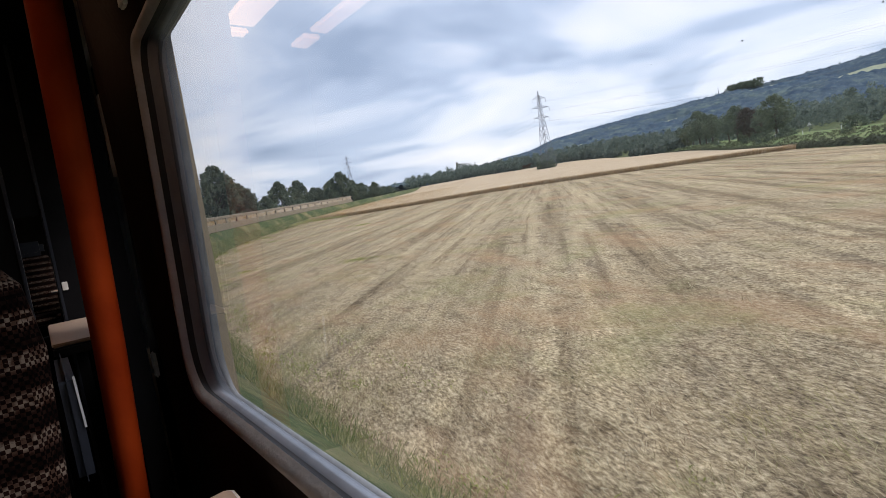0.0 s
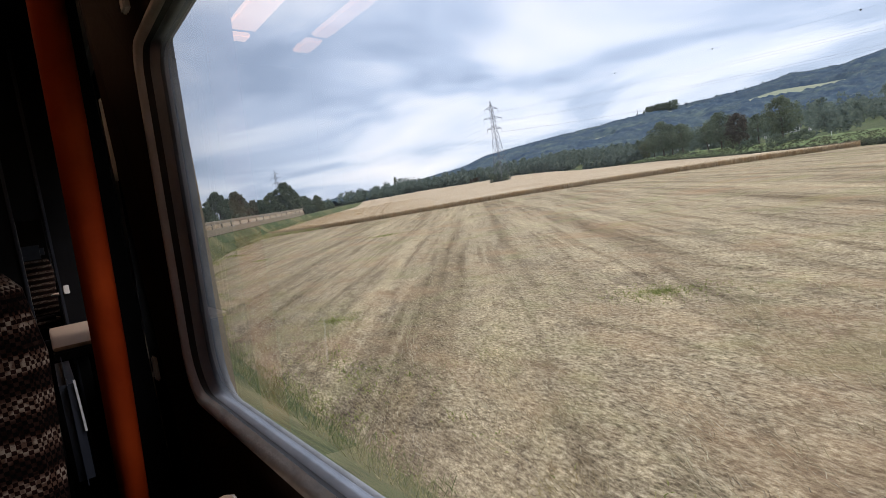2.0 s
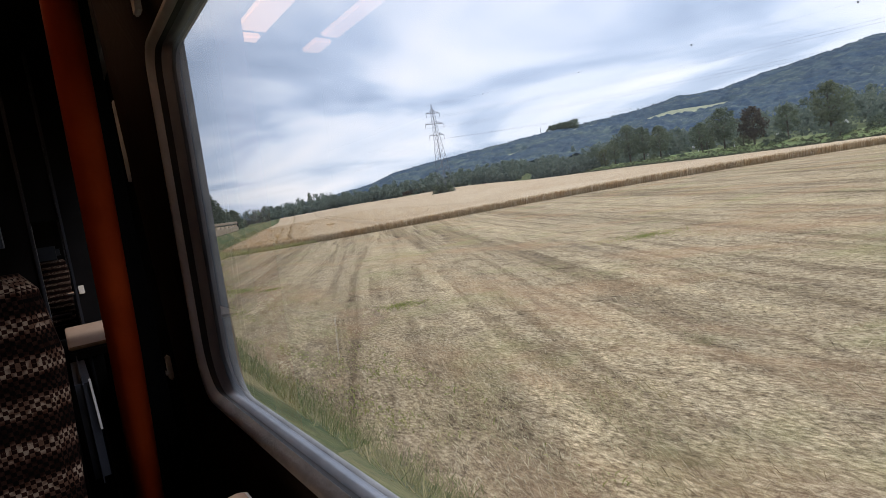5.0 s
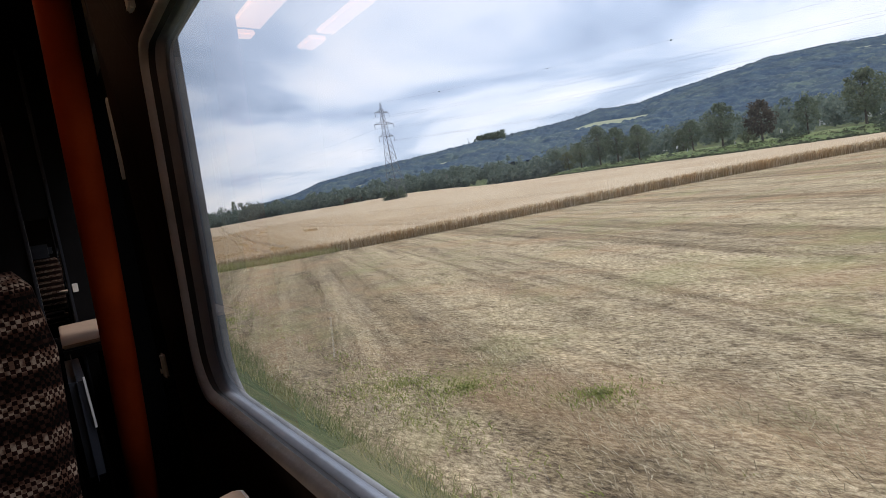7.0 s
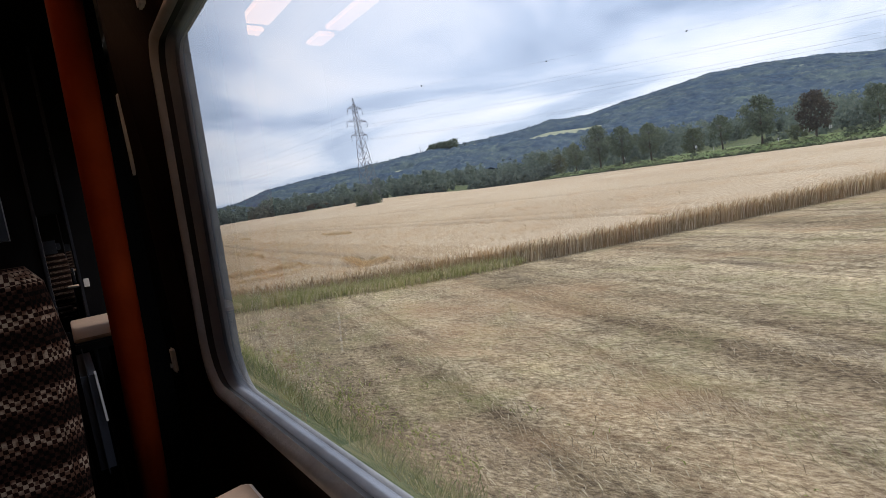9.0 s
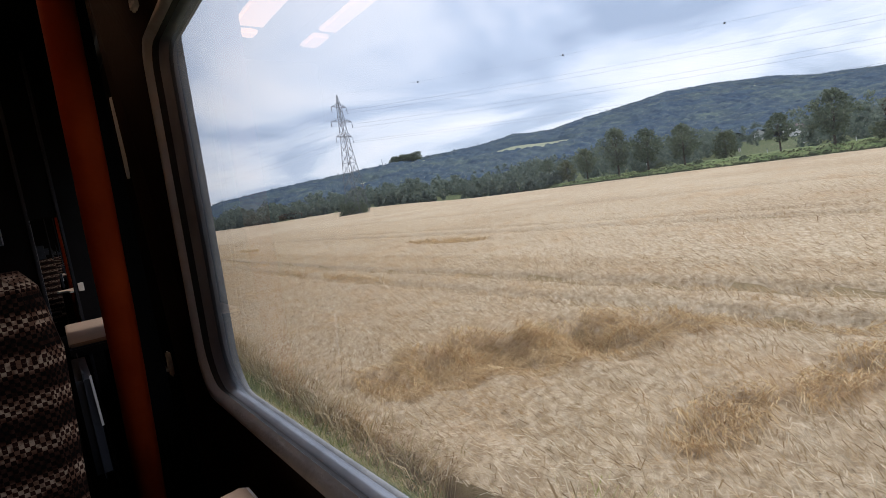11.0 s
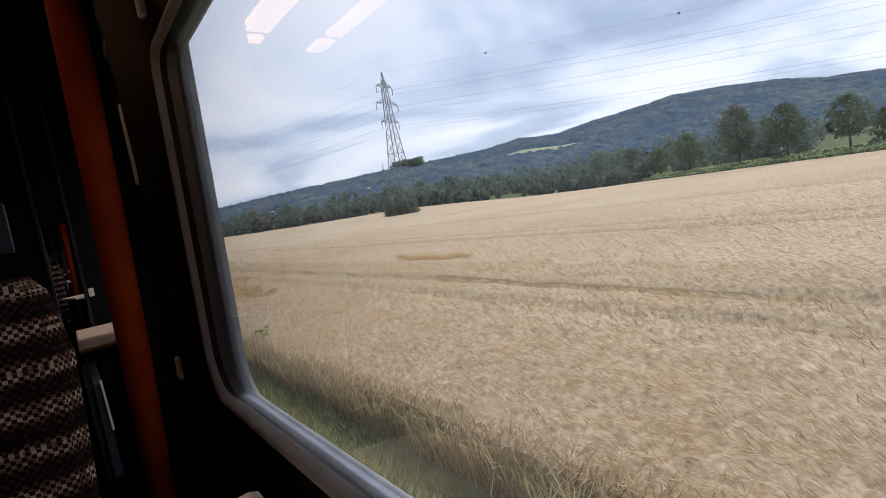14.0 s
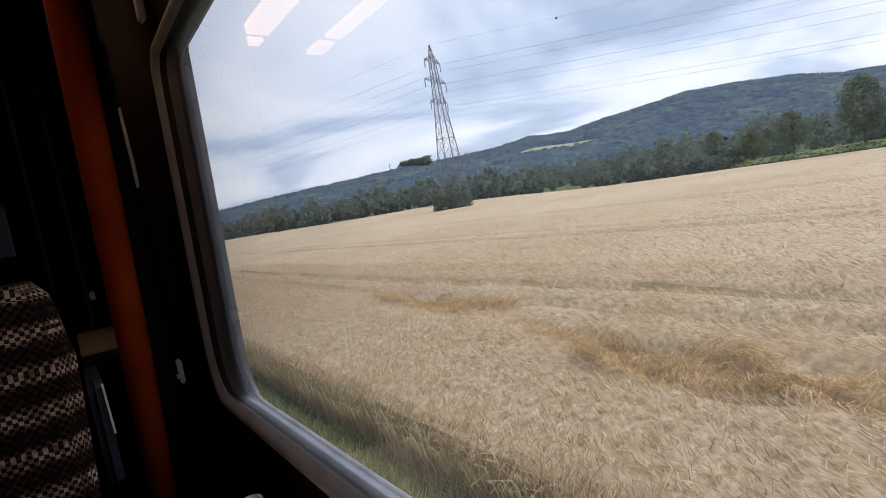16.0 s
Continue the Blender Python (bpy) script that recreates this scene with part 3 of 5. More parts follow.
BIG = tree("tree", 6, 18, 6.2, LEAF, "large old dark green tree beside the railway", 0.06, 54, 85, 0.9)
POPLAR = tree("tree", 7, 16, 2.8, LEAF, "narrow tall green tree far behind the wheat", 0.10, 26, 60, 0.6)

rng = random.Random(5)


def crest_z(x, y):
    return ground_z(x, y) + 2.35


FIR = tree("tree", 8, 14, 5.4, LEAF, "tall dark broad-crowned tree on the bank", 0.2, 40, 70, 0.6, shape=0.5)
stand(OAK, -21.5, 223.2, -0.3, 0.4, 0.94)
stand(BEECH, -29.3, 251.7, -0.4, 1.0, 1.0)
stand(ASH, -25.5, 237.6, -0.2, 2.0, 0.76)
stand(FIR, -53.1, 339.5, -0.8, 0.5, 1.2)
for ob, x, y, top in ((OAK, -33.3, 266.5, 12.4), (ASH, -36.8, 279.5, 9.7), (OAK, -49.2, 325.3, 13.4), (OAK, -45.1, 310.0, 12.3), (OAK, -58, 357, 11.0), (WILLOW, -62, 368, 8.0), (ASH, -66, 380, 10.0)):
    size = {OAK: 13, BEECH: 11, ASH: 12, WILLOW: 9}[ob]
    stand(copy_thing(ob, Matrix()), x, y, -0.5, rng.random() * 6.3, (top + 0.5) / size)
stand(copy_thing(SHRUB, Matrix()), -30.7, 256.6, -0.1, 1.0, 1.0)
stand(BIG, -209.6, 250.7, None, 0.3, 1.03)
for x, y, s in ((-183, 158, 1.3), (-190, 166, 1.1), (-200, 180, 1.0), (-178, 166, 0.7), (-188, 182, 0.62), (-208, 218, 0.7), (-215, 240, 0.7), (-222, 275, 0.75), (-236, 300, 0.7), (-221, 232, 0.98), (-232, 268, 0.9), (-243, 300, 0.85), (-205, 205, 0.95), (-196, 226, 0.6), (-216, 265, 0.62), (-250, 330, 0.7), (-228, 250, 0.75)):
    stand(copy_thing(BIG, Matrix()), x, y, None, rng.random() * 6.3, s)
stand(POPLAR, -338.7, 609.4, None, 0, 1.35)
stand(WILLOW, -26, 318, -1.4, 1.0, 1.05)
stand(SHRUB, -27, 238, crest_z(-27, 238) - 1.0, 0, 0.9)
for i in range(26):
    f = rng.random()
    p = bend(bank_line[2:], f)
    stand(copy_thing(SHRUB, Matrix()), p[0] + 5 + rng.random() * 9, p[1] + rng.random() * 3, ground_z(*p) + 1.7 * (1 - 0.6 * f), rng.random() * 6.3, 0.4 + 0.6 * rng.random())

# bush round the foot of the pylon
PYL = (-148.9, 387.3)
thicket = thing("thicket", "dense dark thicket round the pylon's foot in the wheat", "bush", (-150.6, 387.6, ground_z(-150.6, 387.6)))
trng = np.random.default_rng(11)
cc = np.stack([trng.uniform(-5.2, 5.2, 60), trng.uniform(-4, 4, 60), trng.uniform(0.6, 5.4, 60)], 1)
v, q = leaf_cards(trng, cc, trng.uniform(1.0, 2.0, (60, 1)) * np.ones((1, 3)), 90, 0.5)
v[:, 2] = np.maximum(v[:, 2], 0.05)
fast_mesh("foliage", v, q, LEAF, thicket)
bm = bmesh.new()
for c in cc[::3]:
    beam(bm, (c[0] * 0.7, c[1] * 0.7, -0.1), tuple(c), 0.09)
part("stems", bm, BARK, thicket)


def wood(name, seed, spots, label, leaf, size, per, balls, category="woods"):
    """Far woods: many crowns in one mesh. spots: x, y, height."""
    g = np.random.default_rng(seed)
    cs, rs = [], []
    for x, y, h in spots:
        z0 = float(lie(x, y))
        for k in range(balls):
            f = (k + 0.7) / balls
            w = h * 0.34 * math.sin(math.pi * (0.12 + 0.8 * f)) ** 0.6
            cs.append((x + g.normal() * w * 0.45, y + g.normal() * w * 0.45, z0 + h * (0.12 + 0.74 * f)))
            rs.append(w * (0.65 + 0.3 * g.random()))
    v, q = leaf_cards(g, np.array(cs), np.array(rs)[:, None] * np.ones((1, 3)), per, size)
    return tagged(fast_mesh(name, v, q, leaf), label, category, kind="stuff")


g = np.random.default_rng(21)
belt = []
for _ in range(640):           # low woods between the bank and the hill
    az, r = radians(g.uniform(8, 62)), g.uniform(185, 620)
    x, y = HUB[0] + r * math.sin(az), HUB[1] + r * math.cos(az)
    e = bend(bank_line, np.clip((y - 10) / 380, 0, 1))
    sight_gap = abs((x + 150) * 390 - (y - 180) * 355) / 527.4 < 17 and y > 230     # kept clear to fit the camera's view of the white house
    if x > e[0] + 24 and not sight_gap:
        belt.append((x, y, g.uniform(8, 17) * (0.85 if r > 420 else 1)))
for _ in range(420):           # woods beyond the wheat's far side
    x, y = g.uniform(-330, -60), g.uniform(435, 640)
    if y > 452 - 0.12 * (x + 200) - (40 if x > -140 else 0):
        belt.append((x, y, g.uniform(5, 14)))
for x, y, h in ((-300, 560, 16), (-325, 600, 20), (-360, 620, 18), (-285, 590, 15), (-420, 640, 18), (-390, 690, 20), (-350, 560, 15), (-460, 720, 22)):
    for k in range(7):
        belt.append((x + g.normal() * 14, y + g.normal() * 14, h * g.uniform(0.55, 1.0)))
for f in np.clip(np.repeat(g.random(60), 4) + g.normal(size=240) * 0.008, 0, 1):     # hedge along the wheat's far side
    p = bend(TOP, f)
    belt.append((p[0] + 3 + g.normal() * 2.5 + 4 * f, p[1] + 7 + g.normal() * 3, 1.8 + 6.5 * g.random() ** 1.8))
wood("belt_wood", 31, belt, "mixed green trees in a broad belt below the hill", LEAF_MID_HAZED, 1.35, 40, 5)
scrub = []
for f in g.random(2400):                # low scrub and rank grass along the foot of the bank
    p = bend(bank_line[2:], f)
    scrub.append((p[0] + g.uniform(0.2, 2.2), p[1] + g.normal(), 0.5 + 1.0 * g.random() ** 2))
wood("bank_scrub", 35, scrub, "low dark scrub along the foot of the bank", LEAF_GREY, 0.42, 9, 3, "scrub")
# tussocks of rough grass over the bank's slope
k = g.random(4500) * (len(pts) - 2)
i0 = k.astype(int)
b = 0.3 + 8.5 * g.random(4500) ** 1.6
px = pts[i0] + (pts[i0 + 1] - pts[i0]) * (k - i0)[:, None] + nor[i0] * b[:, None]
pz = lie(px[:, 0], px[:, 1]) + np.interp(b, *zip(*prof)) * (1 - 0.3 * smooth01((i0 - 111) / 38))
v, q = leaf_cards(g, np.column_stack([px, pz + 0.1]), g.uniform(0.15, 0.5, (4500, 1)) * np.array([[1.4, 1.4, 0.6]]), 8, 0.32)
tagged(fast_mesh("bank_tussocks", v, q, LEAF_GREY), "rough grass tussocks on the green bank", "grass", kind="stuff")
left = []
for _ in range(260):           # undergrowth on the far side of the railway
    t = g.uniform(-0.25, 1.6)
    left.append((-188 - 75 * t + g.normal() * 5 - 6, 190 + 150 * t + g.normal() * 6, g.uniform(4, 9)))
wood("lineside_wood", 32, left, "dark green trees and scrub lining the railway", LEAF, 1.0, 42, 5)

hill = []
while len(hill) < 1500:
    az, r = radians(g.uniform(-34, 62)), math.sqrt(g.uniform(560 ** 2, 1640 ** 2))
    x, y = HUB[0] + r * math.sin(az), HUB[1] + r * math.cos(az)
    if any(((x - a) / c) ** 2 + ((y - b) / d) ** 2 < 1 for a, b, c, d in CLEAR):
        continue
    rim = r > 0.9 * np.interp(np.degrees(az), *zip(*RIDGE_FAR)) or r < 600
    if rim:
        hill.append((x, y, g.uniform(8, 13)))
wood("hill_wood", 33, hill, "dense dark woods covering the long hill", LEAF_FAR_HAZED, 1.9, 15, 3)


def canopy():
    """The closed roof of the hill's woods, domed tree by tree, open over the clearings."""
    az, rr = np.radians(np.linspace(-36, 60, 400)), np.linspace(545, 1660, 230)
    A, R = np.meshgrid(az, rr)
    x, y = HUB[0] + R * np.sin(A), HUB[1] + R * np.cos(A)
    dome = np.array([[1.0 - 1.5 * min(noise.voronoi((p / 11, q / 11, 0))[0][0], 0.8) ** 1.6 + 0.35 * noise.noise((p / 5, q / 5, 3)) + 0.5 * noise.noise((p / 50, q / 50, 7)) for p, q in zip(a, b)] for a, b in zip(x, y)])
    open_ = np.ones_like(x)
    for a, b, c, d in CLEAR:                # the roof comes down to the ground at the clearings' rims
        q = np.sqrt(((x - a) / c) ** 2 + ((y - b) / d) ** 2)
        open_ = np.minimum(open_, smooth01((q - 1.0) / 0.12))
    z = lie(x, y) - 0.6 + (4.2 + 6.0 * dome) * open_
    nr, na = x.shape
    faces = [(i * na + j, i * na + j + 1, (i + 1) * na + j + 1, (i + 1) * na + j) for i in range(nr - 1) for j in range(na - 1)]
    verts = np.stack([x, y, z], -1).reshape(-1, 3)
    return tagged(mesh_object("wood_canopy", verts, faces, CANOPY_HAZED, smooth=True), "closed leafy canopy of the hill woods", "woods", kind="stuff")


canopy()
copse = [(-64 + g.uniform(-29, 29), 1374 + g.normal() * 6, g.uniform(19, 25)) for _ in range(54)]
wood("copse", 34, copse, "dark round-topped copse on the hill's crest", LEAF, 2.4, 30, 4, "copse")

# ---------- pylons and lines ----------
ARMS = ((45.9, 5.2), (39.9, 7.2), (33.5, 5.8))
LINE_AZ = math.atan2(-535.3 + 148.9, 650.2 - 387.3)


def body_half(z):
    return np.interp(z, (0, 17, 33, 46, 50.9), (3.6, 2.5, 1.25, 0.75, 0.06))


def pylon(name, x, y, z0, label):
    root = thing(name, label, "pylon", (x, y, z0))
    root.rotation_euler = (0, 0, -LINE_AZ)
    bm = bmesh.new()
    levels = [0, 6, 12, 17.5, 22.5, 26.5, 30, 33.5, 36.7, 39.9, 43, 45.9, 48.5, 50.9]
    corner = [(-1, -1), (1, -1), (1, 1), (-1, 1)]
    for a, b in zip(levels, levels[1:]):
        ha, hb = body_half(a), body_half(b)
        w = 0.21 if a < 30 else 0.16
        for k in range(4):
            (p, q), (r, s) = corner[k], corner[(k + 1) % 4]
            beam(bm, (p * ha, q * ha, a), (p * hb, q * hb, b), w)
            beam(bm, (p * ha, q * ha, a), (r * hb, s * hb, b), w * 0.5)
            beam(bm, (r * ha, s * ha, a), (p * hb, q * hb, b), w * 0.5)
            if a in (22.5, 33.5, 39.9, 45.9):
                beam(bm, (p * ha, q * ha, a), (r * ha, s * ha, a), w * 0.7)
    part("lattice_body", bm, STEEL, root)
    for z, half in ARMS:
        for side in (-1, 1):
            bm = bmesh.new()
            h = body_half(z)
            for q in (-1, 1):
                beam(bm, (side * h, q * h, z), (side * half, 0, z), 0.15)
                beam(bm, (side * h, q * h, z + 1.5), (side * half, 0, z), 0.12)
                for f in (0.33, 0.66):
                    xx = side * (h + (half - h) * f)
                    beam(bm, (xx, q * h * (1 - f), z), (xx, q * h * (1 - f), z + 1.5 * (1 - f)), 0.08)
            arm = part("cross_arm", bm, STEEL, root)
            bm = bmesh.new()
            for k in range(9):
                bmesh.ops.create_cone(bm, cap_ends=True, segments=8, radius1=0.17, radius2=0.1, depth=0.2, matrix=Matrix.Translation((side * half, 0, z - 0.35 - 0.24 * k)))
            part("insulator", bm, STEEL, arm)
    return root


pylon("pylon", *PYL, 0.0, "tall grey steel lattice pylon standing in a thicket")
P2, P3 = (-535.3, 650.2), (PYL[0] + 0.827 * 600, PYL[1] - 0.5626 * 600)
pylon("pylon", *P2, 13.5, "distant grey steel lattice pylon beyond trees")
pylon("pylon", *P3, -9.0, "grey steel lattice pylon further along the line")


def wire(name, a, b, sag, radius, label, group):
    cu = bpy.data.curves.new(name, "CURVE")
    cu.dimensions, cu.bevel_depth, cu.bevel_resolution = "3D", radius, 0
    sp = cu.splines.new("POLY")
    n = 40
    sp.points.add(n - 1)
    for i in range(n):
        f = i / (n - 1)
        p = Vector(a).lerp(Vector(b), f)
        sp.points[i].co = (p.x, p.y, p.z - 4 * sag * f * (1 - f), 1)
    cu.materials.append(CABLE)
    return tagged(new(name, cu), label, "power line", group)


ux, uy = math.cos(LINE_AZ), -math.sin(LINE_AZ)
for (bx, by), bz in ((P2, 13.5), (P3, -9.0)):
    for z, half in ARMS:
        for side in (-1, 1):
            wire("power_line", (PYL[0] + ux * side * half, PYL[1] + uy * side * half, z - 2.4), (bx + ux * side * half, by + uy * side * half, bz + z - 2.4), 12.5, 0.024, "thin dark overhead power line hung from pylons", "overhead lines")
    wire("earth_wire", (*PYL, 50.9), (bx, by, bz + 50.9), 12.8, 0.018, "thin top wire of the pylon line", "overhead lines")
for u in (39.0, 95.5, 144.2, 195.0, 247.0):
    f = u / 600
    bm = bmesh.new()
    bmesh.ops.create_icosphere(bm, subdivisions=2, radius=0.35)
    me = bpy.data.meshes.new("marker_ball")
    bm.to_mesh(me)
    bm.free()
    me.materials.append(CABLE)
    ob = new("marker_ball", me)
    ob.location = (PYL[0] + (P3[0] - PYL[0]) * f, PYL[1] + (P3[1] - PYL[1]) * f, 50.9 - 9.0 * f - 51.2 * f * (1 - f) - 0.1)
    tagged(ob, "dark round marker ball on the top wire", "marker ball", "marker balls")

mast = thing("mast", "thin dark mast on the hill's crest", "mast", (-113.4, 1415.7, ground_z(-113.4, 1415.7)))
bm = bmesh.new()
beam(bm, (0, 0, -1), (0, 0, 27), 1.1)
part("pole", bm, CABLE, mast)


# ---------- houses, signs, bridge and log heap in the distance ----------
PLASTER = plain("white_render", (0.62, 0.61, 0.58), (0.74, 0.73, 0.70), 0.6, 0.85)
TILES = plain("brown_roof_tiles", (0.06, 0.05, 0.045), (0.11, 0.09, 0.08), 2.0, 0.8, bump=0.5)
PANE = plain("dark_window_pane", (0.02, 0.025, 0.03), (0.04, 0.045, 0.05), 1.0, 0.2)
TIMBER = plain("brown_timber", (0.09, 0.06, 0.04), (0.17, 0.12, 0.08), 3.0, 0.85)
BLUE = plain("blue_painted_steel", (0.10, 0.16, 0.22), (0.16, 0.23, 0.30), 1.5, 0.6)


def house(x, y, turn, w, d, h, label, z=None):
    root = thing("house", label, "house", (x, y, ground_z(x, y) if z is None else z))
    root.rotation_euler = (0, 0, turn)
    bm = bmesh.new()
    ridge = h + d * 0.36
    p = [(-w / 2, -d / 2), (w / 2, -d / 2), (w / 2, d / 2), (-w / 2, d / 2)]
    lo, hi = [bm.verts.new((a, b, -1)) for a, b in p], [bm.verts.new((a, b, h)) for a, b in p]
    g0, g1 = bm.verts.new((-w / 2, 0, ridge)), bm.verts.new((w / 2, 0, ridge))
    for i in range(4):
        bm.faces.new((lo[i], lo[(i + 1) % 4], hi[(i + 1) % 4], hi[i]))
    bm.faces.new((hi[3], hi[0], g0))
    bm.faces.new((hi[1], hi[2], g1))
    part("wall", bm, PLASTER, root, "white rendered wall")
    for s in (-1, 1):
        bm = bmesh.new()
        o = 0.5
        a = [(-w / 2 - o, s * (d / 2 + o), h - 0.36), (w / 2 + o, s * (d / 2 + o), h - 0.36), (w / 2 + o, 0, ridge + 0.02), (-w / 2 - o, 0, ridge + 0.02)]
        v = [bm.verts.new((i, j, k + t)) for t in (0.0, 0.22) for i, j, k in a]
        for f in ((0, 1, 2, 3), (7, 6, 5, 4), (0, 4, 5, 1), (1, 5, 6, 2), (2, 6, 7, 3), (3, 7, 4, 0)):
            bm.faces.new([v[i] for i in f])
        part("roof_slope", bm, TILES, root)
    bm = bmesh.new()
    box(bm, (w * 0.2, 0.3, ridge - 0.8), (w * 0.2 + 0.7, 1.0, ridge + 1.0))
    part("chimney", bm, TILES, root)
    n = max(2, int(w / 3))
    for storey in range(int(h // 2.7)):
        for i in range(n):
            xx = -w / 2 + (i + 0.5) * w / n
            bm = bmesh.new()
            box(bm, (xx - 0.55, -d / 2 - 0.04, 0.9 + 2.7 * storey), (xx + 0.55, -d / 2 + 0.1, 2.2 + 2.7 * storey))
            win = part("window", bm, PANE, root)
            bm = bmesh.new()
            box(bm, (xx - 0.65, -d / 2 - 0.10, 0.8 + 2.7 * storey), (xx + 0.65, -d / 2 - 0.041, 0.9 + 2.7 * storey))
            part("sill", bm, PLASTER, win)
    return root


house(205, 570, 0.5, 20, 10, 6.2, "white house with a brown gabled roof among trees", -0.5)
house(222, 590, -0.6, 13, 9, 5.6, "white rendered house behind the first one")
house(196, 600, 1.0, 9, 8, 5.6, "small white house among garden trees")
house(105, 398, 0.3, 16, 7, 3.4, "long low building with a brown roof behind the bank")
house(86, 415, 0.9, 9, 7, 3.2, "low white bungalow behind the bank")
house(-127, 541, 0.2, 10, 8, 5.0, "white farmhouse at the wood's edge")
house(30, 520, 0.2, 9, 7, 4.6, "small pale house in the tree belt")


def road_sign(x, y, label, plate, high):
    z = crest_z(x, y) + 0.2
    root = thing("road_sign", label, "road sign", (x, y, z), "signs on the bank")
    root.rotation_euler = (0, 0, 2.6)
    bm = bmesh.new()
    beam(bm, (0, 0, -0.8), (0, 0, high), 0.09)
    part("pole", bm, STEEL, root)
    bm = bmesh.new()
    if plate == "triangle":
        v = [bm.verts.new((a, b, c)) for b in (-0.08, -0.05) for a, c in ((-0.62, high - 1.0), (0.62, high - 1.0), (0, high + 0.1))]
        for f in ((0, 1, 2), (5, 4, 3), (0, 3, 4, 1), (1, 4, 5, 2), (2, 5, 3, 0)):
            bm.faces.new([v[i] for i in f])
    else:
        box(bm, (-0.32, -0.08, high - 0.9), (0.32, -0.05, high), 0.01)
    part("plate", bm, PLASTER, root, "white sign plate")


road_sign(-13.1, 235, "white triangular sign on a post beside the road", "triangle", 2.6)
road_sign(-35.7, 297.1, "white square sign on a post beside the road", "square", 2.2)
road_sign(-21, 258, "slim white sign on a post beside the road", "square", 1.9)
road_sign(-47, 330, "white square sign on a post near tall trees", "square", 2.2)
for i in range(11):
    p = bend(bank_line[2:-1], 0.04 + i * 0.092)
    x, y = p[0] + 9.6, p[1] + 2
    root = thing("marker_post", "short white roadside marker post", "marker post", (x, y, ground_z(x, y) + 2.7 * (1 - 0.3 * smooth01((0.04 + i * 0.092 - 0.72) / 0.28))), "marker posts")
    bm = bmesh.new()
    box(bm, (-0.07, -0.06, -0.4), (0.07, 0.06, 0.75), 0.015)
    part("post", bm, PLASTER, root)
    bm = bmesh.new()
    box(bm, (-0.075, -0.065, 0.76), (0.075, 0.065, 0.98), 0.015)
    part("cap", bm, CABLE, root, "black cap")

bridge = thing("railway_bridge", "blue steel railway bridge with open railings", "bridge", (-307, 493.5, 3.0))
bridge.rotation_euler = (0, 0, radians(27))
bm = bmesh.new()
box(bm, (-3.5, -9, -0.6), (3.5, 9, 0.1))
part("deck", bm, STEEL, bridge)
for s in (-3.4, 3.4):
    for z in (1.0, 2.0, 3.0):
        bm = bmesh.new()
        beam(bm, (s, -9, z), (s, 9, z), 0.22)
        part("rail", bm, BLUE, bridge)
    for k in range(7):
        bm = bmesh.new()
        beam(bm, (s, -9 + 3 * k, 0.1), (s, -9 + 3 * k, 3.1), 0.24)
        part("post", bm, BLUE, bridge)

heap = np.random.default_rng(9)
bm = bmesh.new()
for _ in range(170):
    a = heap.uniform(-15, 15)
    top_z = 3.6 * (1 - abs(a / 15.5) ** 2) + 0.2
    c = Vector((a, heap.uniform(-3, 3), heap.uniform(0.0, top_z)))
    d = Vector((heap.normal(), heap.normal() * 0.6, heap.normal() * 0.25)).normalized() * heap.uniform(1.0, 2.4)
    beam(bm, c - d, c + d, heap.uniform(0.25, 0.55))
me = bpy.data.meshes.new("log_heap")
bm.to_mesh(me); bm.free()
me.materials.append(TIMBER)
ob = new("log_heap", me)
ob.location, ob.rotation_euler = (-192, 470, ground_z(-192, 470)), (0, 0, 0.45)
tagged(ob, "brown heap of logs and brushwood at the field's edge", "log heap", kind="stuff")


def thistle(x, y, high, seed):
    """A single tall weed: stem, side shoots and jagged leaves."""
    g2 = np.random.default_rng(seed)
    root = thing("thistle", "tall dark green weed standing above the wheat", "weed", (x, y, ground_z(x, y)), "weeds in the wheat")
    bm = bmesh.new()
    beam(bm, (0, 0, -0.05), (0.03, 0.02, high), 0.02)
    tips = []
    for k in range(9):
        a, z = k * 2.4, high * (0.45 + 0.055 * k)
        p = (math.cos(a) * 0.22, math.sin(a) * 0.22, z + 0.16)
        beam(bm, (0.015, 0.01, z), p, 0.01)
        tips.append(p)
    part("stem", bm, BARK, root)
    v, q = leaf_cards(g2, np.array(tips), np.full((9, 1), 0.12) * np.ones((1, 3)), 26, 0.07)
    fast_mesh("leaves", v, q, WEED, root)



for x, y, high, seed in ((-169.5, 216.6, 1.2, 51), (-166.7, 209.3, 1.02, 52)):
    thistle(x, y, high, seed)
# ---------- straw, ears and grass close to the line ----------


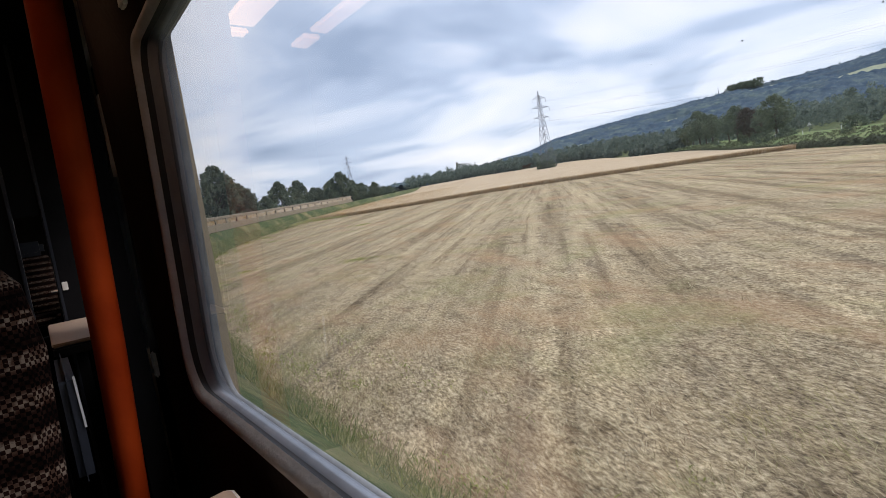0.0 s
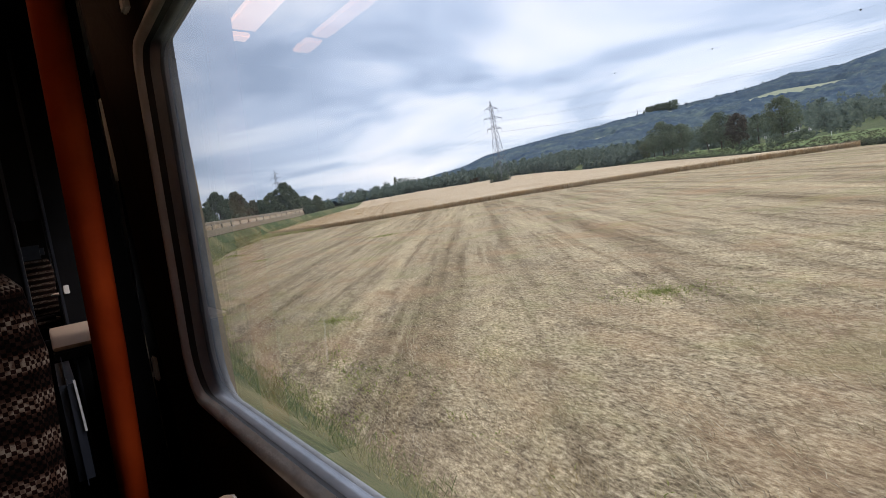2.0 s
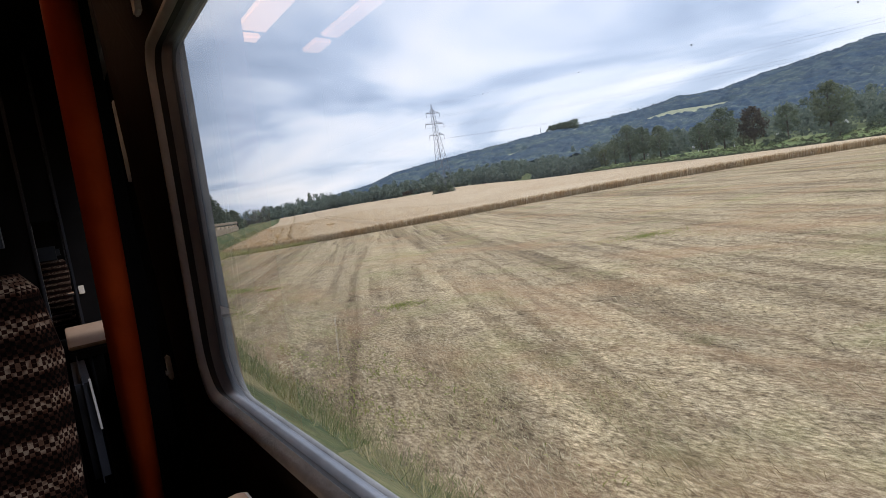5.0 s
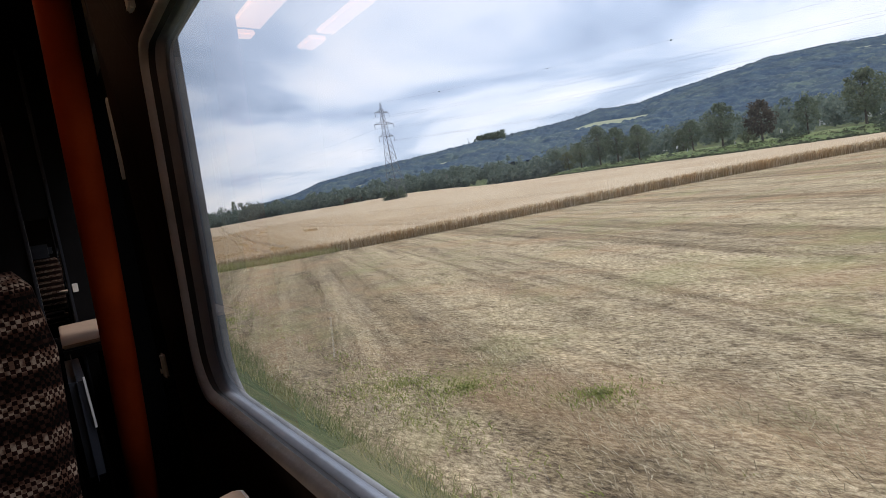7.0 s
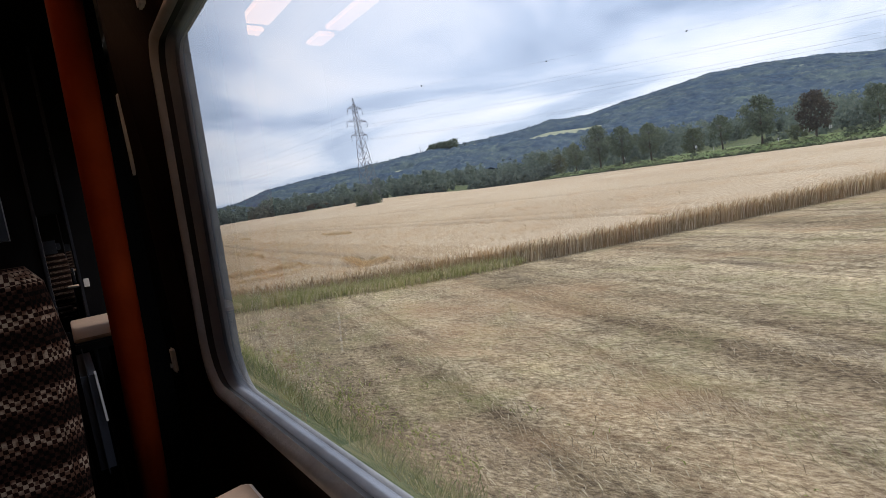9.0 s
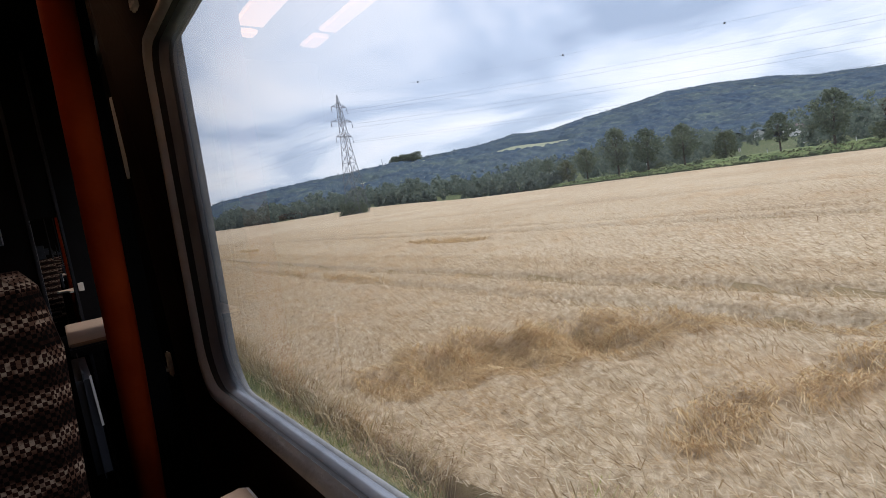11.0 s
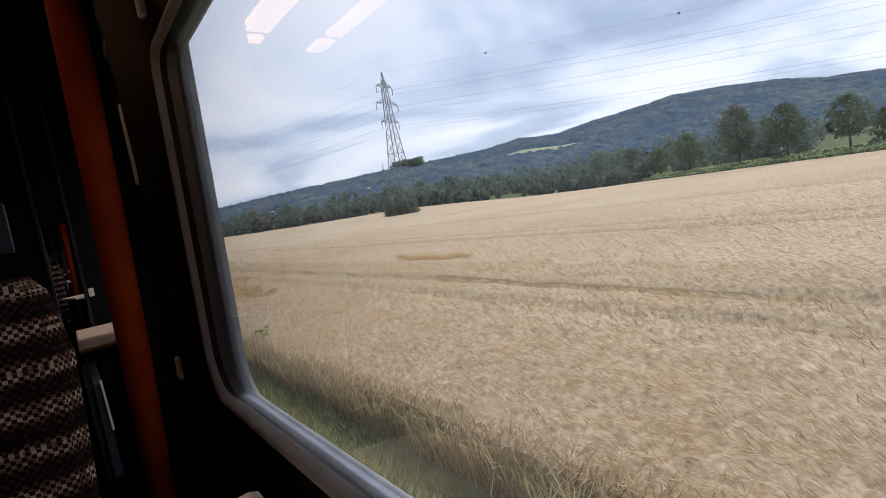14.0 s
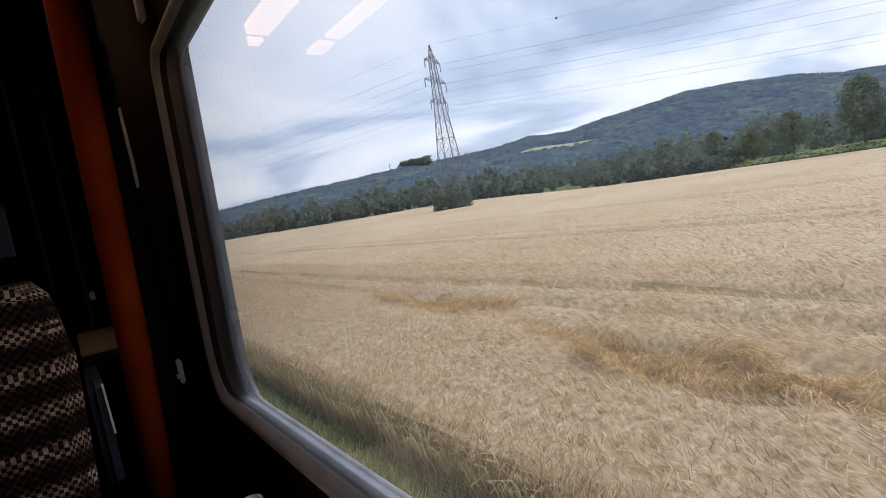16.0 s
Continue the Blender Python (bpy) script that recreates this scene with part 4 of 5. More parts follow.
def stalks(name, rng, x, y, z, length, width, lean, heading, spread, material, label, category, bend_at=0.55, parts=2):
    """Many two-piece blades: upright foot, leaning tip."""
    n = len(x)
    h = heading + rng.normal(size=n) * spread
    tip = lean * (0.6 + 0.8 * rng.random(n))
    L, w = length * (0.7 + 0.6 * rng.random(n)), width * (0.7 + 0.6 * rng.random(n))
    ex, ey = np.sin(h), np.cos(h)
    face = rng.random(n) * math.pi
    cx, cy = np.cos(face), np.sin(face)
    p0 = np.stack([x, y, z], 1)
    p1 = p0 + np.stack([ex * L * bend_at * np.sin(tip) * 0.35, ey * L * bend_at * np.sin(tip) * 0.35, L * bend_at], 1)
    p2 = p1 + np.stack([ex * L * (1 - bend_at) * np.sin(tip), ey * L * (1 - bend_at) * np.sin(tip), L * (1 - bend_at) * np.cos(tip)], 1)
    s = np.stack([cx, cy, np.zeros(n)], 1) * w[:, None] / 2
    if parts == 1:
        v = np.stack([p0 - s * 0.6, p0 + s * 0.6, p2 + s * 0.7, p2 - s * 0.7], 1).reshape(-1, 3)
        return tagged(fast_mesh(name, v, np.arange(4 * n).reshape(n, 4), material), label, category, kind="stuff")
    v = np.stack([p0 - s * 0.6, p0 + s * 0.6, p1 + s, p1 - s, p2 + s * 0.35, p2 - s * 0.35], 1).reshape(-1, 3)
    k = 6 * np.arange(n)[:, None]
    q = np.concatenate([k + np.array([[0, 1, 2, 3]]), k + np.array([[3, 2, 4, 5]])])
    return tagged(fast_mesh(name, v, q, material), label, category, kind="stuff")


def strip(rng, n, t0, t1, b0, b1):
    t, b = rng.uniform(t0, t1, n), b0 + (b1 - b0) * rng.random(n)
    x, y, hx, hy = way_many(t)
    return x + hy * b, y - hx * b, t, b


def edge_y(x):
    e = np.array(EDGE)
    return np.interp(x, e[:, 0], e[:, 1])


gr = np.random.default_rng(77)
WIND = radians(120)
def ears(n, b0, b1, size, deep):
    x, y, t, b = strip(gr, n, 10.6, 20.5, b0, b1)
    clump = np.sin(x * 7.1 + 2 * np.sin(y * 3.7)) * np.sin(y * 6.3 + 1.7 * np.sin(x * 4.1))
    tuft = np.sin(x * 31 + 3 * np.sin(y * 13)) * np.sin(y * 27 + 2.5 * np.sin(x * 11))
    keep = (y > edge_y(x) + 0.1) & (b > margin(t)) & (gr.random(n) < 0.66 + 0.25 * clump + 0.35 * tuft) & (gr.random(n) > (b - 20) / 32) & (gr.random(n) < (22 - t) / 3.5)
    x, y, t, clump, tuft = x[keep], y[keep], t[keep], clump[keep], tuft[keep]
    h = wheat_top(x, y)
    up = h > 0.73
    x, y, t, h, clump, tuft = x[up], y[up], t[up], h[up], clump[up], tuft[up]
    # ears turned with the line, shaped to look motion-streaked to the camera
    stalks("wheat_ears", gr, x, y, lie(x, y) + h - deep + 0.05 * clump + 0.04 * tuft, 0.26 * size, 0.036 * size, 1.5, np.arctan2(*way_many(t)[2:]) + 0.5 * np.sin(x * 0.6 + np.sin(y * 0.5)), 0.6, EARS, "nodding ripe wheat ears beside the railway", "wheat", 0.12, 1)


ears(420000, 3.75, 9.5, 0.55, 0.09)
ears(300000, 9.5, 18.0, 0.72, 0.09)
ears(210000, 18.0, 52.0, 1.0, 0.10)
# wheat laid flat by wind and rain
xs, ys, zs = [], [], []
for t0, b0, rl, rw, deep in LODGED:
    n = int(1500 * rl * rw)
    a, r = gr.random(n) * 6.283, np.sqrt(gr.random(n)) * 1.15
    t, b = t0 + np.cos(a) * r * rl / 15.4, b0 + np.sin(a) * r * rw
    px, py, hx, hy = way_many(t)
    xs.append(px + hy * b); ys.append(py - hx * b)
x, y = np.concatenate(xs), np.concatenate(ys)
keep = y > edge_y(x) + 0.3
x, y = x[keep], y[keep]
stalks("laid_wheat", gr, x, y, lie(x, y) + wheat_top(x, y) - 0.03, 0.42, 0.022, 1.5, radians(200) + 1.0 * np.sin(x * 0.9) * np.sin(y * 1.2), 0.3, LAID, "wheat laid flat by wind in swirling patches", "wheat", 0.12)
# dark straw added down in the wheel tracks to paint their shade
xs, ys = [], []
for place, wide, deep in TRACKS:
    if place > 40:
        continue
    n = int((17000 if place < 20 else 10000) * deep / 0.75)
    t = gr.uniform(10.8, 20 if place < 20 else 24, n)
    wob = 0.25 * np.sin(t * 1.3) + 0.1 * np.sin(t * 4.1 + 1)
    b = place + wob + gr.normal(size=n) * min(wide, 0.5) * 0.5
    px, py, hx, hy = way_many(t)
    xs.append(px + hy * b); ys.append(py - hx * b)
x, y = np.concatenate(xs), np.concatenate(ys)
keep = (y > edge_y(x) + 0.3) & (x < -60) & (y < 400)
x, y = x[keep], y[keep]
stalks("track_straw", gr, x, y, lie(x, y) + wheat_top(x, y) - 0.02, 0.17, 0.026, 1.45, 0.0, 3.0, TRACK_SHADE, "dark straw standing for shade in the tractor's wheel tracks", "straw", 0.15)
# standing stalks on the cut face of the wheat and along the line
f = gr.random(22000)
p = bend(EDGE, f)
x, y = p[:, 0] + gr.normal(size=22000) * 0.10, p[:, 1] + gr.random(22000) * 0.35 - 0.12
stalks("wheat_edge", gr, x, y, lie(x, y) - 0.02, 0.95, 0.035, 0.6, WIND, 1.2, EARS, "cut face of the standing wheat", "wheat", 0.75)
x, y, t, b = strip(gr, 36000, 11.4, 20.0, -0.30, 0.22)
px, py, hx, hy = way_many(t)
x, y = px + hy * (b + margin(t)), py - hx * (b + margin(t))
keep = y > edge_y(x)
x, y = x[keep], y[keep]
stalks("wheat_margin", gr, x, y, lie(x, y) - 0.02, 0.88, 0.019, 1.15, WIND, 1.5, MARGIN, "upright wheat stalks along the railway bank", "wheat", 0.75)
x, y, t, b = strip(gr, 26000, 11.4, 20.0, -0.16, 0.14)
px, py, hx, hy = way_many(t)
x, y = px + hy * (b + margin(t)), py - hx * (b + margin(t))
keep = y > edge_y(x)
x, y, hx, hy = x[keep], y[keep], hx[keep], hy[keep]
stalks("margin_ears", gr, x, y, lie(x, y) + 0.60 + 0.10 * gr.random(len(x)), 0.24, 0.026, 1.5, np.arctan2(hy, -hx), 0.8, EARS, "wheat ears hanging over the field's edge", "wheat", 0.5, 1)
x, y, t, b = strip(gr, 15000, 11.0, 20.0, -0.75, -0.05)
px, py, hx, hy = way_many(t)
b = b + margin(t)
x, y = px + hy * b, py - hx * b
keep = gr.random(len(x)) < 0.45 + 0.5 * np.sin(t * 4.3 + np.sin(t * 9))
x, y, t, b = x[keep], y[keep], t[keep], b[keep]
stalks("margin_weeds", gr, x, y, np.interp(b, (3.55, 3.75, 4.3), (0.28, 0.1, -0.02)), 0.40 + 0.2 * np.sin(t * 2.9), 0.024, 0.9, 0.0, 3.0, BLADES, "dark green weeds between wheat and railway bank", "weeds", 0.5)
# a tuft of tall green grass at the wheat's margin
x, y, t, b = strip(gr, 7000, 13.8, 14.4, 3.5, 5.0)
keep = gr.random(7000) < np.exp(-((t - 14.05) / 0.16) ** 2) * (1.15 - 0.35 * (b - 3.5))
x, y, b = x[keep], y[keep], b[keep]
stalks("margin_grass", gr, x, y, np.interp(b, (3.5, 3.75, 4.3), (0.3, 0.1, 0.0)), 1.0, 0.03, 0.8, WIND, 1.6, RANK, "tall yellow-green grass tuft beside the wheat", "grass", 0.5)
# stubble straw
xs, ys, hs = [], [], []
for n, b0, b1 in ((370000, 3.7, 9.0), (210000, 9.0, 17.0), (100000, 17.0, 42.0)):
    x, y, t, b = strip(gr, n, -0.4, 11.0, b0, b1)
    across = x * math.cos(ROW) + y * math.sin(ROW)
    rows = np.sin(across * 2.1) + 0.8 * np.sin(across * 0.83 + 1.1) + 0.6 * np.sin(across * 4.7 + 2)
    keep = (y < edge_y(x) - 0.1) & (gr.random(n) < (0.60 + 0.34 * rows) * (1.1 - b / 52) * (0.75 + 0.5 * np.sin(x * 2.3 + 2 * np.sin(y * 1.1)) * np.sin(y * 2.9 + 1.5 * np.sin(x * 0.9))))
    xs.append(x[keep]); ys.append(y[keep])
    hx, hy = way_many(t[keep])[2:]
    hs.append(np.arctan2(hx, hy))
x, y = np.concatenate(xs), np.concatenate(ys)
# straw follows the line's heading, fitted to the moving camera's streaks
stalks("stubble_straw", gr, x, y, lie(x, y) + 0.0, 0.17, 0.015, 1.52, np.concatenate(hs), 0.75, STRAW, "loose straw and short cut stalks on the stubble", "straw", 0.25, 1)
# grass on the bank's foot, greener and taller in places
x, y, t, b = strip(gr, 95000, -0.4, 18.0, 2.4, 4.25)
keep = gr.random(len(x)) < 0.55 + 0.45 * (np.sin(t * 3.1) * np.sin(t * 1.7 + 1) > 0.1)
x, y, b = x[keep], y[keep], b[keep]
z = np.interp(b, (1.2, 3.75, 4.3), (2.8, 0.12, -0.02))
stalks("verge_blades", gr, x, y, z - 0.03, 0.24, 0.017, 1.1, 0.0, 3.0, BLADES, "long green and dry grass on the railway bank", "grass", 0.5, 1)
x, y, t, b = strip(gr, 60000, -0.4, 10.6, 3.85, 7.0)
patchy = np.sin(t * 5.3 + 2 * np.sin(b * 1.3 + t)) * np.sin(t * 2.1 + 1.3 * b) + 0.5 * np.sin(x * 3.1) * np.sin(y * 2.7)
keep = gr.random(60000) < np.clip(patchy, 0, 1) * (7.2 - b) / 2.2
x, y = x[keep], y[keep]
stalks("verge_weeds", gr, x, y, lie(x, y), 0.15, 0.024, 1.3, 0.0, 3.0, WEED, "low yellow-green weeds creeping into the stubble", "weeds", 0.4)
# rank grass in the corner between stubble, wheat and railway
f = gr.random(15000) ** 1.3
p = bend(EDGE[:5], f * 0.9)
x, y = p[:, 0] + gr.normal(size=15000) * 0.25, p[:, 1] + 0.35 - np.abs(gr.normal(size=15000)) * (0.95 - 0.4 * f)
stalks("headland_grass", gr, x, y, lie(x, y), 0.95 - 0.35 * f, 0.028, 1.25, WIND, 1.2, RANK, "rank yellow-green grass at the field's corner", "grass", 0.5)
x, y, t, b = strip(gr, 24000, 9.9, 11.45, 3.4, 6.2)
keep = (y < edge_y(x) + 0.5) & (gr.random(24000) < (t - 9.9) / 0.9) & (b < 4.0 + 2.4 * np.maximum(t - 10.4, 0))
x, y, b = x[keep], y[keep], b[keep]
stalks("corner_grass", gr, x, y, lie(x, y) + np.interp(b, (3.4, 3.75, 4.3), (0.4, 0.1, 0.0)), 0.5, 0.03, 1.15, WIND, 1.5, RANK, "tall yellow-green grass and weeds beside the railway", "grass", 0.5)
for cx_, cy_, rr in ((-108.5, 108.8, 1.1), (-106.9, 108.0, 0.8), (-104.2, 106.6, 0.6), (-49.7, 66.4, 1.2), (-80.9, 105.1, 1.5), (-118.9, 121.2, 0.9), (-62.0, 66.0, 0.8), (-92, 96, 0.8)):
    n = int(900 * rr)
    a, r = gr.random(n) * 6.283, rr * np.abs(gr.normal(size=n)) * 0.8
    x, y = cx_ + np.cos(a) * r * 1.3, cy_ + np.sin(a) * r * 0.8
    stalks("weed_patch", gr, x, y, lie(x, y), 0.11, 0.022, 1.3, 0.0, 3.0, WEED, "patch of green weeds in the stubble", "weeds", 0.5)

# ---------- the train that stands on the line: one seat bay repeated to fit the camera's view each half second ---
# inside tones near black: the dimness is put into their colour
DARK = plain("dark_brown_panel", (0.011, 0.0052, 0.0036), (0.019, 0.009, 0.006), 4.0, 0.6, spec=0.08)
BLACK = plain("unlit_black_trim", (0.005, 0.005, 0.005), (0.009, 0.009, 0.01), 5.0, 0.9, spec=0.02)
NAVY = plain("blue_black_vinyl", (0.010, 0.012, 0.018), (0.018, 0.022, 0.030), 9.0, 0.45, spec=0.3)
ALU = plain("worn_aluminium", (0.46, 0.47, 0.48), (0.62, 0.63, 0.64), 12.0, 0.4, 0.25, 0.2)
# rubber lifted and blued: skylight put into its grey
RUBBER = plain("skylit_grey_rubber", (0.17, 0.195, 0.235), (0.30, 0.33, 0.38), 7.0, 0.5)
GROOVE = plain("dark_rubber_groove", (0.022, 0.024, 0.027), (0.040, 0.043, 0.048), 9.0, 0.7)
# bead toned pale to carry the highlight along the glass edge
BEAD = plain("highlight_glazing_bead", (0.22, 0.23, 0.24), (0.34, 0.35, 0.36), 14.0, 0.5)
GLASS = glass_material()
LAMP = glow("warm_lamp", (1.0, 0.60, 0.34), 0.9)
RED = plain("red_padded_vinyl", (0.18, 0.018, 0.0016), (0.27, 0.034, 0.004), 6, 0.75, spec=0.06)
CREAM = plain("cream_laminate", (0.36, 0.26, 0.19), (0.43, 0.32, 0.24), 8, 0.4)
WHITE = plain("white_plastic", (0.62, 0.60, 0.57), (0.72, 0.70, 0.67), 10, 0.4)


def moquette():
    """Woven checks in bands: rows of pale checks on brown, paler and darker by turns."""
    k = Mat("checked_moquette", 0.95, spec=0.05)
    v = k.coord()
    ch = k.n.new("ShaderNodeTexChecker")
    ch.inputs["Scale"].default_value = 128
    ch.inputs["Color1"].default_value, ch.inputs["Color2"].default_value = (0.012, 0.005, 0.004, 1), (0.155, 0.125, 0.102, 1)
    k.l.new(v, ch.inputs["Vector"])
    wave = k.n.new("ShaderNodeTexWave")
    wave.bands_direction = "Z"
    wave.inputs["Scale"].default_value, wave.inputs["Distortion"].default_value = 4.3, 0.15
    k.l.new(v, wave.inputs["Vector"])
    band = k.ramp(wave.outputs["Fac"], [(0.30, (0.08, 0.045, 0.04)), (0.62, (0.36, 0.24, 0.21)), (0.86, (1.0, 0.95, 0.9))])
    spots = k.ramp(k.noise(v, 55, 1), [(0.42, (0.35, 0.25, 0.22)), (0.56, (1.0, 1.0, 1.0))])
    k.colour(k.mix(1.0, k.mix(1.0, ch.outputs["Color"], band, "MULTIPLY"), spots, "MULTIPLY"))
    return k.bump(k.noise(v, 300, 2), 0.5, 0.002).m


MOQ = moquette()
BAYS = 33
VIEW_STEP = 0.5                # camera's run between bays, in seconds, so its view repeats


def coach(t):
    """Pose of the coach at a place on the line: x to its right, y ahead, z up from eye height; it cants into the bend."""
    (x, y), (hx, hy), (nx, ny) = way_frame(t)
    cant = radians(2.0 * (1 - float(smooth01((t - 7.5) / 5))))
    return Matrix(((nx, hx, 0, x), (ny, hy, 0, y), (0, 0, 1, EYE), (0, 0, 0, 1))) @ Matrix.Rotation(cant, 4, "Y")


def hull(name, profile, material, label, category, t0=-0.42, t1=16.2, n=150):
    """A closed section (right, up from the eye) drawn along the coach."""
    verts, k = [], len(profile)
    for t in np.linspace(t0, t1, n):
        m = coach(t)
        verts += [m @ Vector((b, 0, c)) for b, c in profile]
    faces = [(i * k + j, i * k + (j + 1) % k, (i + 1) * k + (j + 1) % k, (i + 1) * k + j) for i in range(n - 1) for j in range(k)]
    faces += [tuple(range(k))[::-1], tuple(range((n - 1) * k, n * k))]
    return tagged(mesh_object(name, verts, faces, material), label, category, kind="structure")


LIVERY = plain("sand_coach_paint", (0.26, 0.21, 0.14), (0.34, 0.28, 0.19), 2.0, 0.6)
hull("wall_window_side", [(0.315, -1.20), (0.315, -0.40), (0.37, -0.50), (0.37, -1.60), (0.32, -1.60)], LIVERY, "sand-coloured carriage side below the windows", "wall")
hull("wall_above_window", [(0.36, 0.53), (0.315, 0.49), (0.315, 0.86), (0.10, 1.02), (0.36, 0.92)], LIVERY, "sand-coloured carriage side above the windows", "wall")
# unseen windowless shell, added to keep the inside dark
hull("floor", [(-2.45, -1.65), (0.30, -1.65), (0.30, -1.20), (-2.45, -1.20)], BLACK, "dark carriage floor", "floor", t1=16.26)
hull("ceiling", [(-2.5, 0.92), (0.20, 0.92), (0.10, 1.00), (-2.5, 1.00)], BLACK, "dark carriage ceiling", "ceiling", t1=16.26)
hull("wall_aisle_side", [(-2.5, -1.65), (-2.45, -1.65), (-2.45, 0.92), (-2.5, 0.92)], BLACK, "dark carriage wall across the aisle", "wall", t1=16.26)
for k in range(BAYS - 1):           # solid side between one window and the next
    hull("wall_pillar", [(0.32, -0.46), (0.36, -0.46), (0.36, 0.51), (0.32, 0.51)], LIVERY, "sand-coloured carriage side between two windows", "wall", VIEW_STEP * k + 0.104, VIEW_STEP * (k + 1) - 0.340, 5)
    # black lining added to cover the side's inner face
    hull("wall_lining", [(0.256, -1.20), (0.300, -1.20), (0.300, 0.60), (0.256, 0.60)], BLACK, "black lining added between two windows", "wall", VIEW_STEP * k + 0.110, VIEW_STEP * (k + 1) - 0.345, 5)

# windows stretched back so the camera still sees out between bays
REAR = -5.2


def outline(front, low, high, r_low=0.11, r_high=0.06, rear=REAR, n=7):
    """Rounded window outline, closed: ahead and up."""
    out = []
    for ca, cc, r, q0 in ((front, low, r_low, 270), (front, high, r_high, 0), (rear, high, r_high, 90), (rear, low, r_low, 180)):
        oa, oc = ca - r if ca == front else ca + r, cc + r if cc == low else cc - r
        out += [(oa + r * math.cos(radians(q0 + 90 * i / (n - 1))), oc + r * math.sin(radians(q0 + 90 * i / (n - 1)))) for i in range(n)]
    return out


def ring(depth, front, low, high, r_low=0.11, r_high=0.06, rear=REAR):
    """The outline at a depth in the carriage side, which leans out a little towards its top."""
    return [(depth + 0.027 * (c + 0.39), a, c) for a, c in outline(front, low, high, r_low, r_high, rear)]


def loft(name, rings, material, parent=None, label="", smooth=True):
    n = len(rings[0])
    v = [p for r in rings for p in r]
    f = [(i * n + j, i * n + (j + 1) % n, (i + 1) * n + (j + 1) % n, (i + 1) * n + j) for i in range(len(rings) - 1) for j in range(n)]
    return mesh_object(name, v, f, material, parent, label, smooth)


def bay_window():
    w = thing("window", "large carriage window in a worn metal frame", "window", kind="structure")
    loft("window_rail", [ring(0.250, 1.490, -0.396, 0.468), ring(0.243, 1.486, -0.391, 0.464), ring(0.246, 1.476, -0.381, 0.456), ring(0.252, 1.468, -0.374, 0.450), ring(0.258, 1.462, -0.367, 0.446)], ALU, w, "bright worn metal rail")
    loft("groove", [ring(0.258, 1.462, -0.367, 0.446), ring(0.264, 1.452, -0.373, 0.446), ring(0.270, 1.446, -0.372, 0.445)], GROOVE, w, "dark rubber groove")
    loft("reveal", [ring(0.270, 1.446, -0.372, 0.445), ring(0.278, 1.415, -0.367, 0.442, 0.105), ring(0.284, 1.385, -0.3685, 0.440, 0.10), ring(0.293, 1.348, -0.370, 0.438, 0.10, 0.02)], RUBBER, w, "grey rubber reveal")
    loft("glazing_bead", [ring(0.293, 1.348, -0.370, 0.438, 0.10, 0.02), ring(0.296, 1.342, -0.366, 0.436, 0.10, 0.015), ring(0.303, 1.335, -0.370, 0.435, 0.10, 0.012)], BEAD, w, "glazing bead with its highlight put in as pale colour")
    edge = ring(0.281, 1.40, -0.372, 0.442, 0.105)
    pane = mesh_object("pane", edge, [tuple(range(len(edge)))[::-1]], GLASS, w, "clear dusty window glass")
    pane.visible_shadow = False
    bm = bmesh.new()
    box(bm, (0.238, 1.32, 0.49), (0.252, 1.36, 0.545), 0.004)
    part("blind_clip", bm, WHITE, w, "small white blind clip")
    return w


def bay_wall():
    def wide(p):
        return (p[0], 1.76 + (p[1] - 1.490) * (1.76 - REAR + 0.22) / (1.490 - REAR), -1.2 + (p[2] + 0.396) * 2.08 / 0.864)
    inner = ring(0.2505, 1.490, -0.396, 0.468)
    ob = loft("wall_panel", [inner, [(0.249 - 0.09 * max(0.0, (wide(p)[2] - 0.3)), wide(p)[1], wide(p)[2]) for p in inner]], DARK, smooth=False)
    return tagged(ob, "dark brown panelled carriage wall round the window", "wall", kind="structure")


def bay_seat():
    s = thing("seat", "carriage seat in checked brown moquette", "seat")
    bm = bmesh.new()
    rows = []
    for c, y0, y1, w0, w1 in ((-0.72, 1.20, 1.36, -0.53, -0.036), (-0.45, 1.235, 1.37, -0.53, -0.026), (-0.18, 1.25, 1.375, -0.52, -0.012), (-0.05, 1.255, 1.375, -0.51, -0.030), (-0.015, 1.275, 1.36, -0.49, -0.055)):
        r = 0.03
        rows.append([bm.verts.new(p) for p in ((w0 + r, y0, c), (w1 - r, y0, c), (w1, y0 + r, c), (w1, y1 - r, c), (w1 - r, y1, c), (w0 + r, y1, c), (w0, y1 - r, c), (w0, y0 + r, c))])
    for a, b in zip(rows, rows[1:]):
        for i in range(8):
            bm.faces.new((a[i], a[(i + 1) % 8], b[(i + 1) % 8], b[i])).smooth = True
    bm.faces.new(rows[-1])
    bm.faces.new(rows[0][::-1])
    part("backrest", bm, MOQ, s)
    bm = bmesh.new(); box(bm, (-0.50, 1.23, -0.01), (-0.065, 1.36, 0.17), 0.045); part("headrest", bm, NAVY, s, "blue-black padded headrest")
    bm = bmesh.new(); box(bm, (-0.52, 0.80, -0.84), (-0.04, 1.22, -0.72), 0.04); part("seat_cushion", bm, MOQ, s)
    bm = bmesh.new(); box(bm, (-0.50, 0.95, -1.2), (-0.05, 1.3, -0.845), 0.01); part("seat_base", bm, BLACK, s)
    bm = bmesh.new(); box(bm, (-0.008, 1.30, -0.46), (0.020, 1.62, -0.238), 0.013); arm = part("armrest", bm, NAVY, s, "blue-black rounded armrest")
    # highlight along the armrest's edge, made as a bright strip
    bm = bmesh.new(); beam(bm, (0.021, 1.31, -0.35), (0.018, 1.31, -0.245), 0.004); part("armrest_highlight", bm, ALU, arm, "thin bright strip standing for a highlight")
    return s


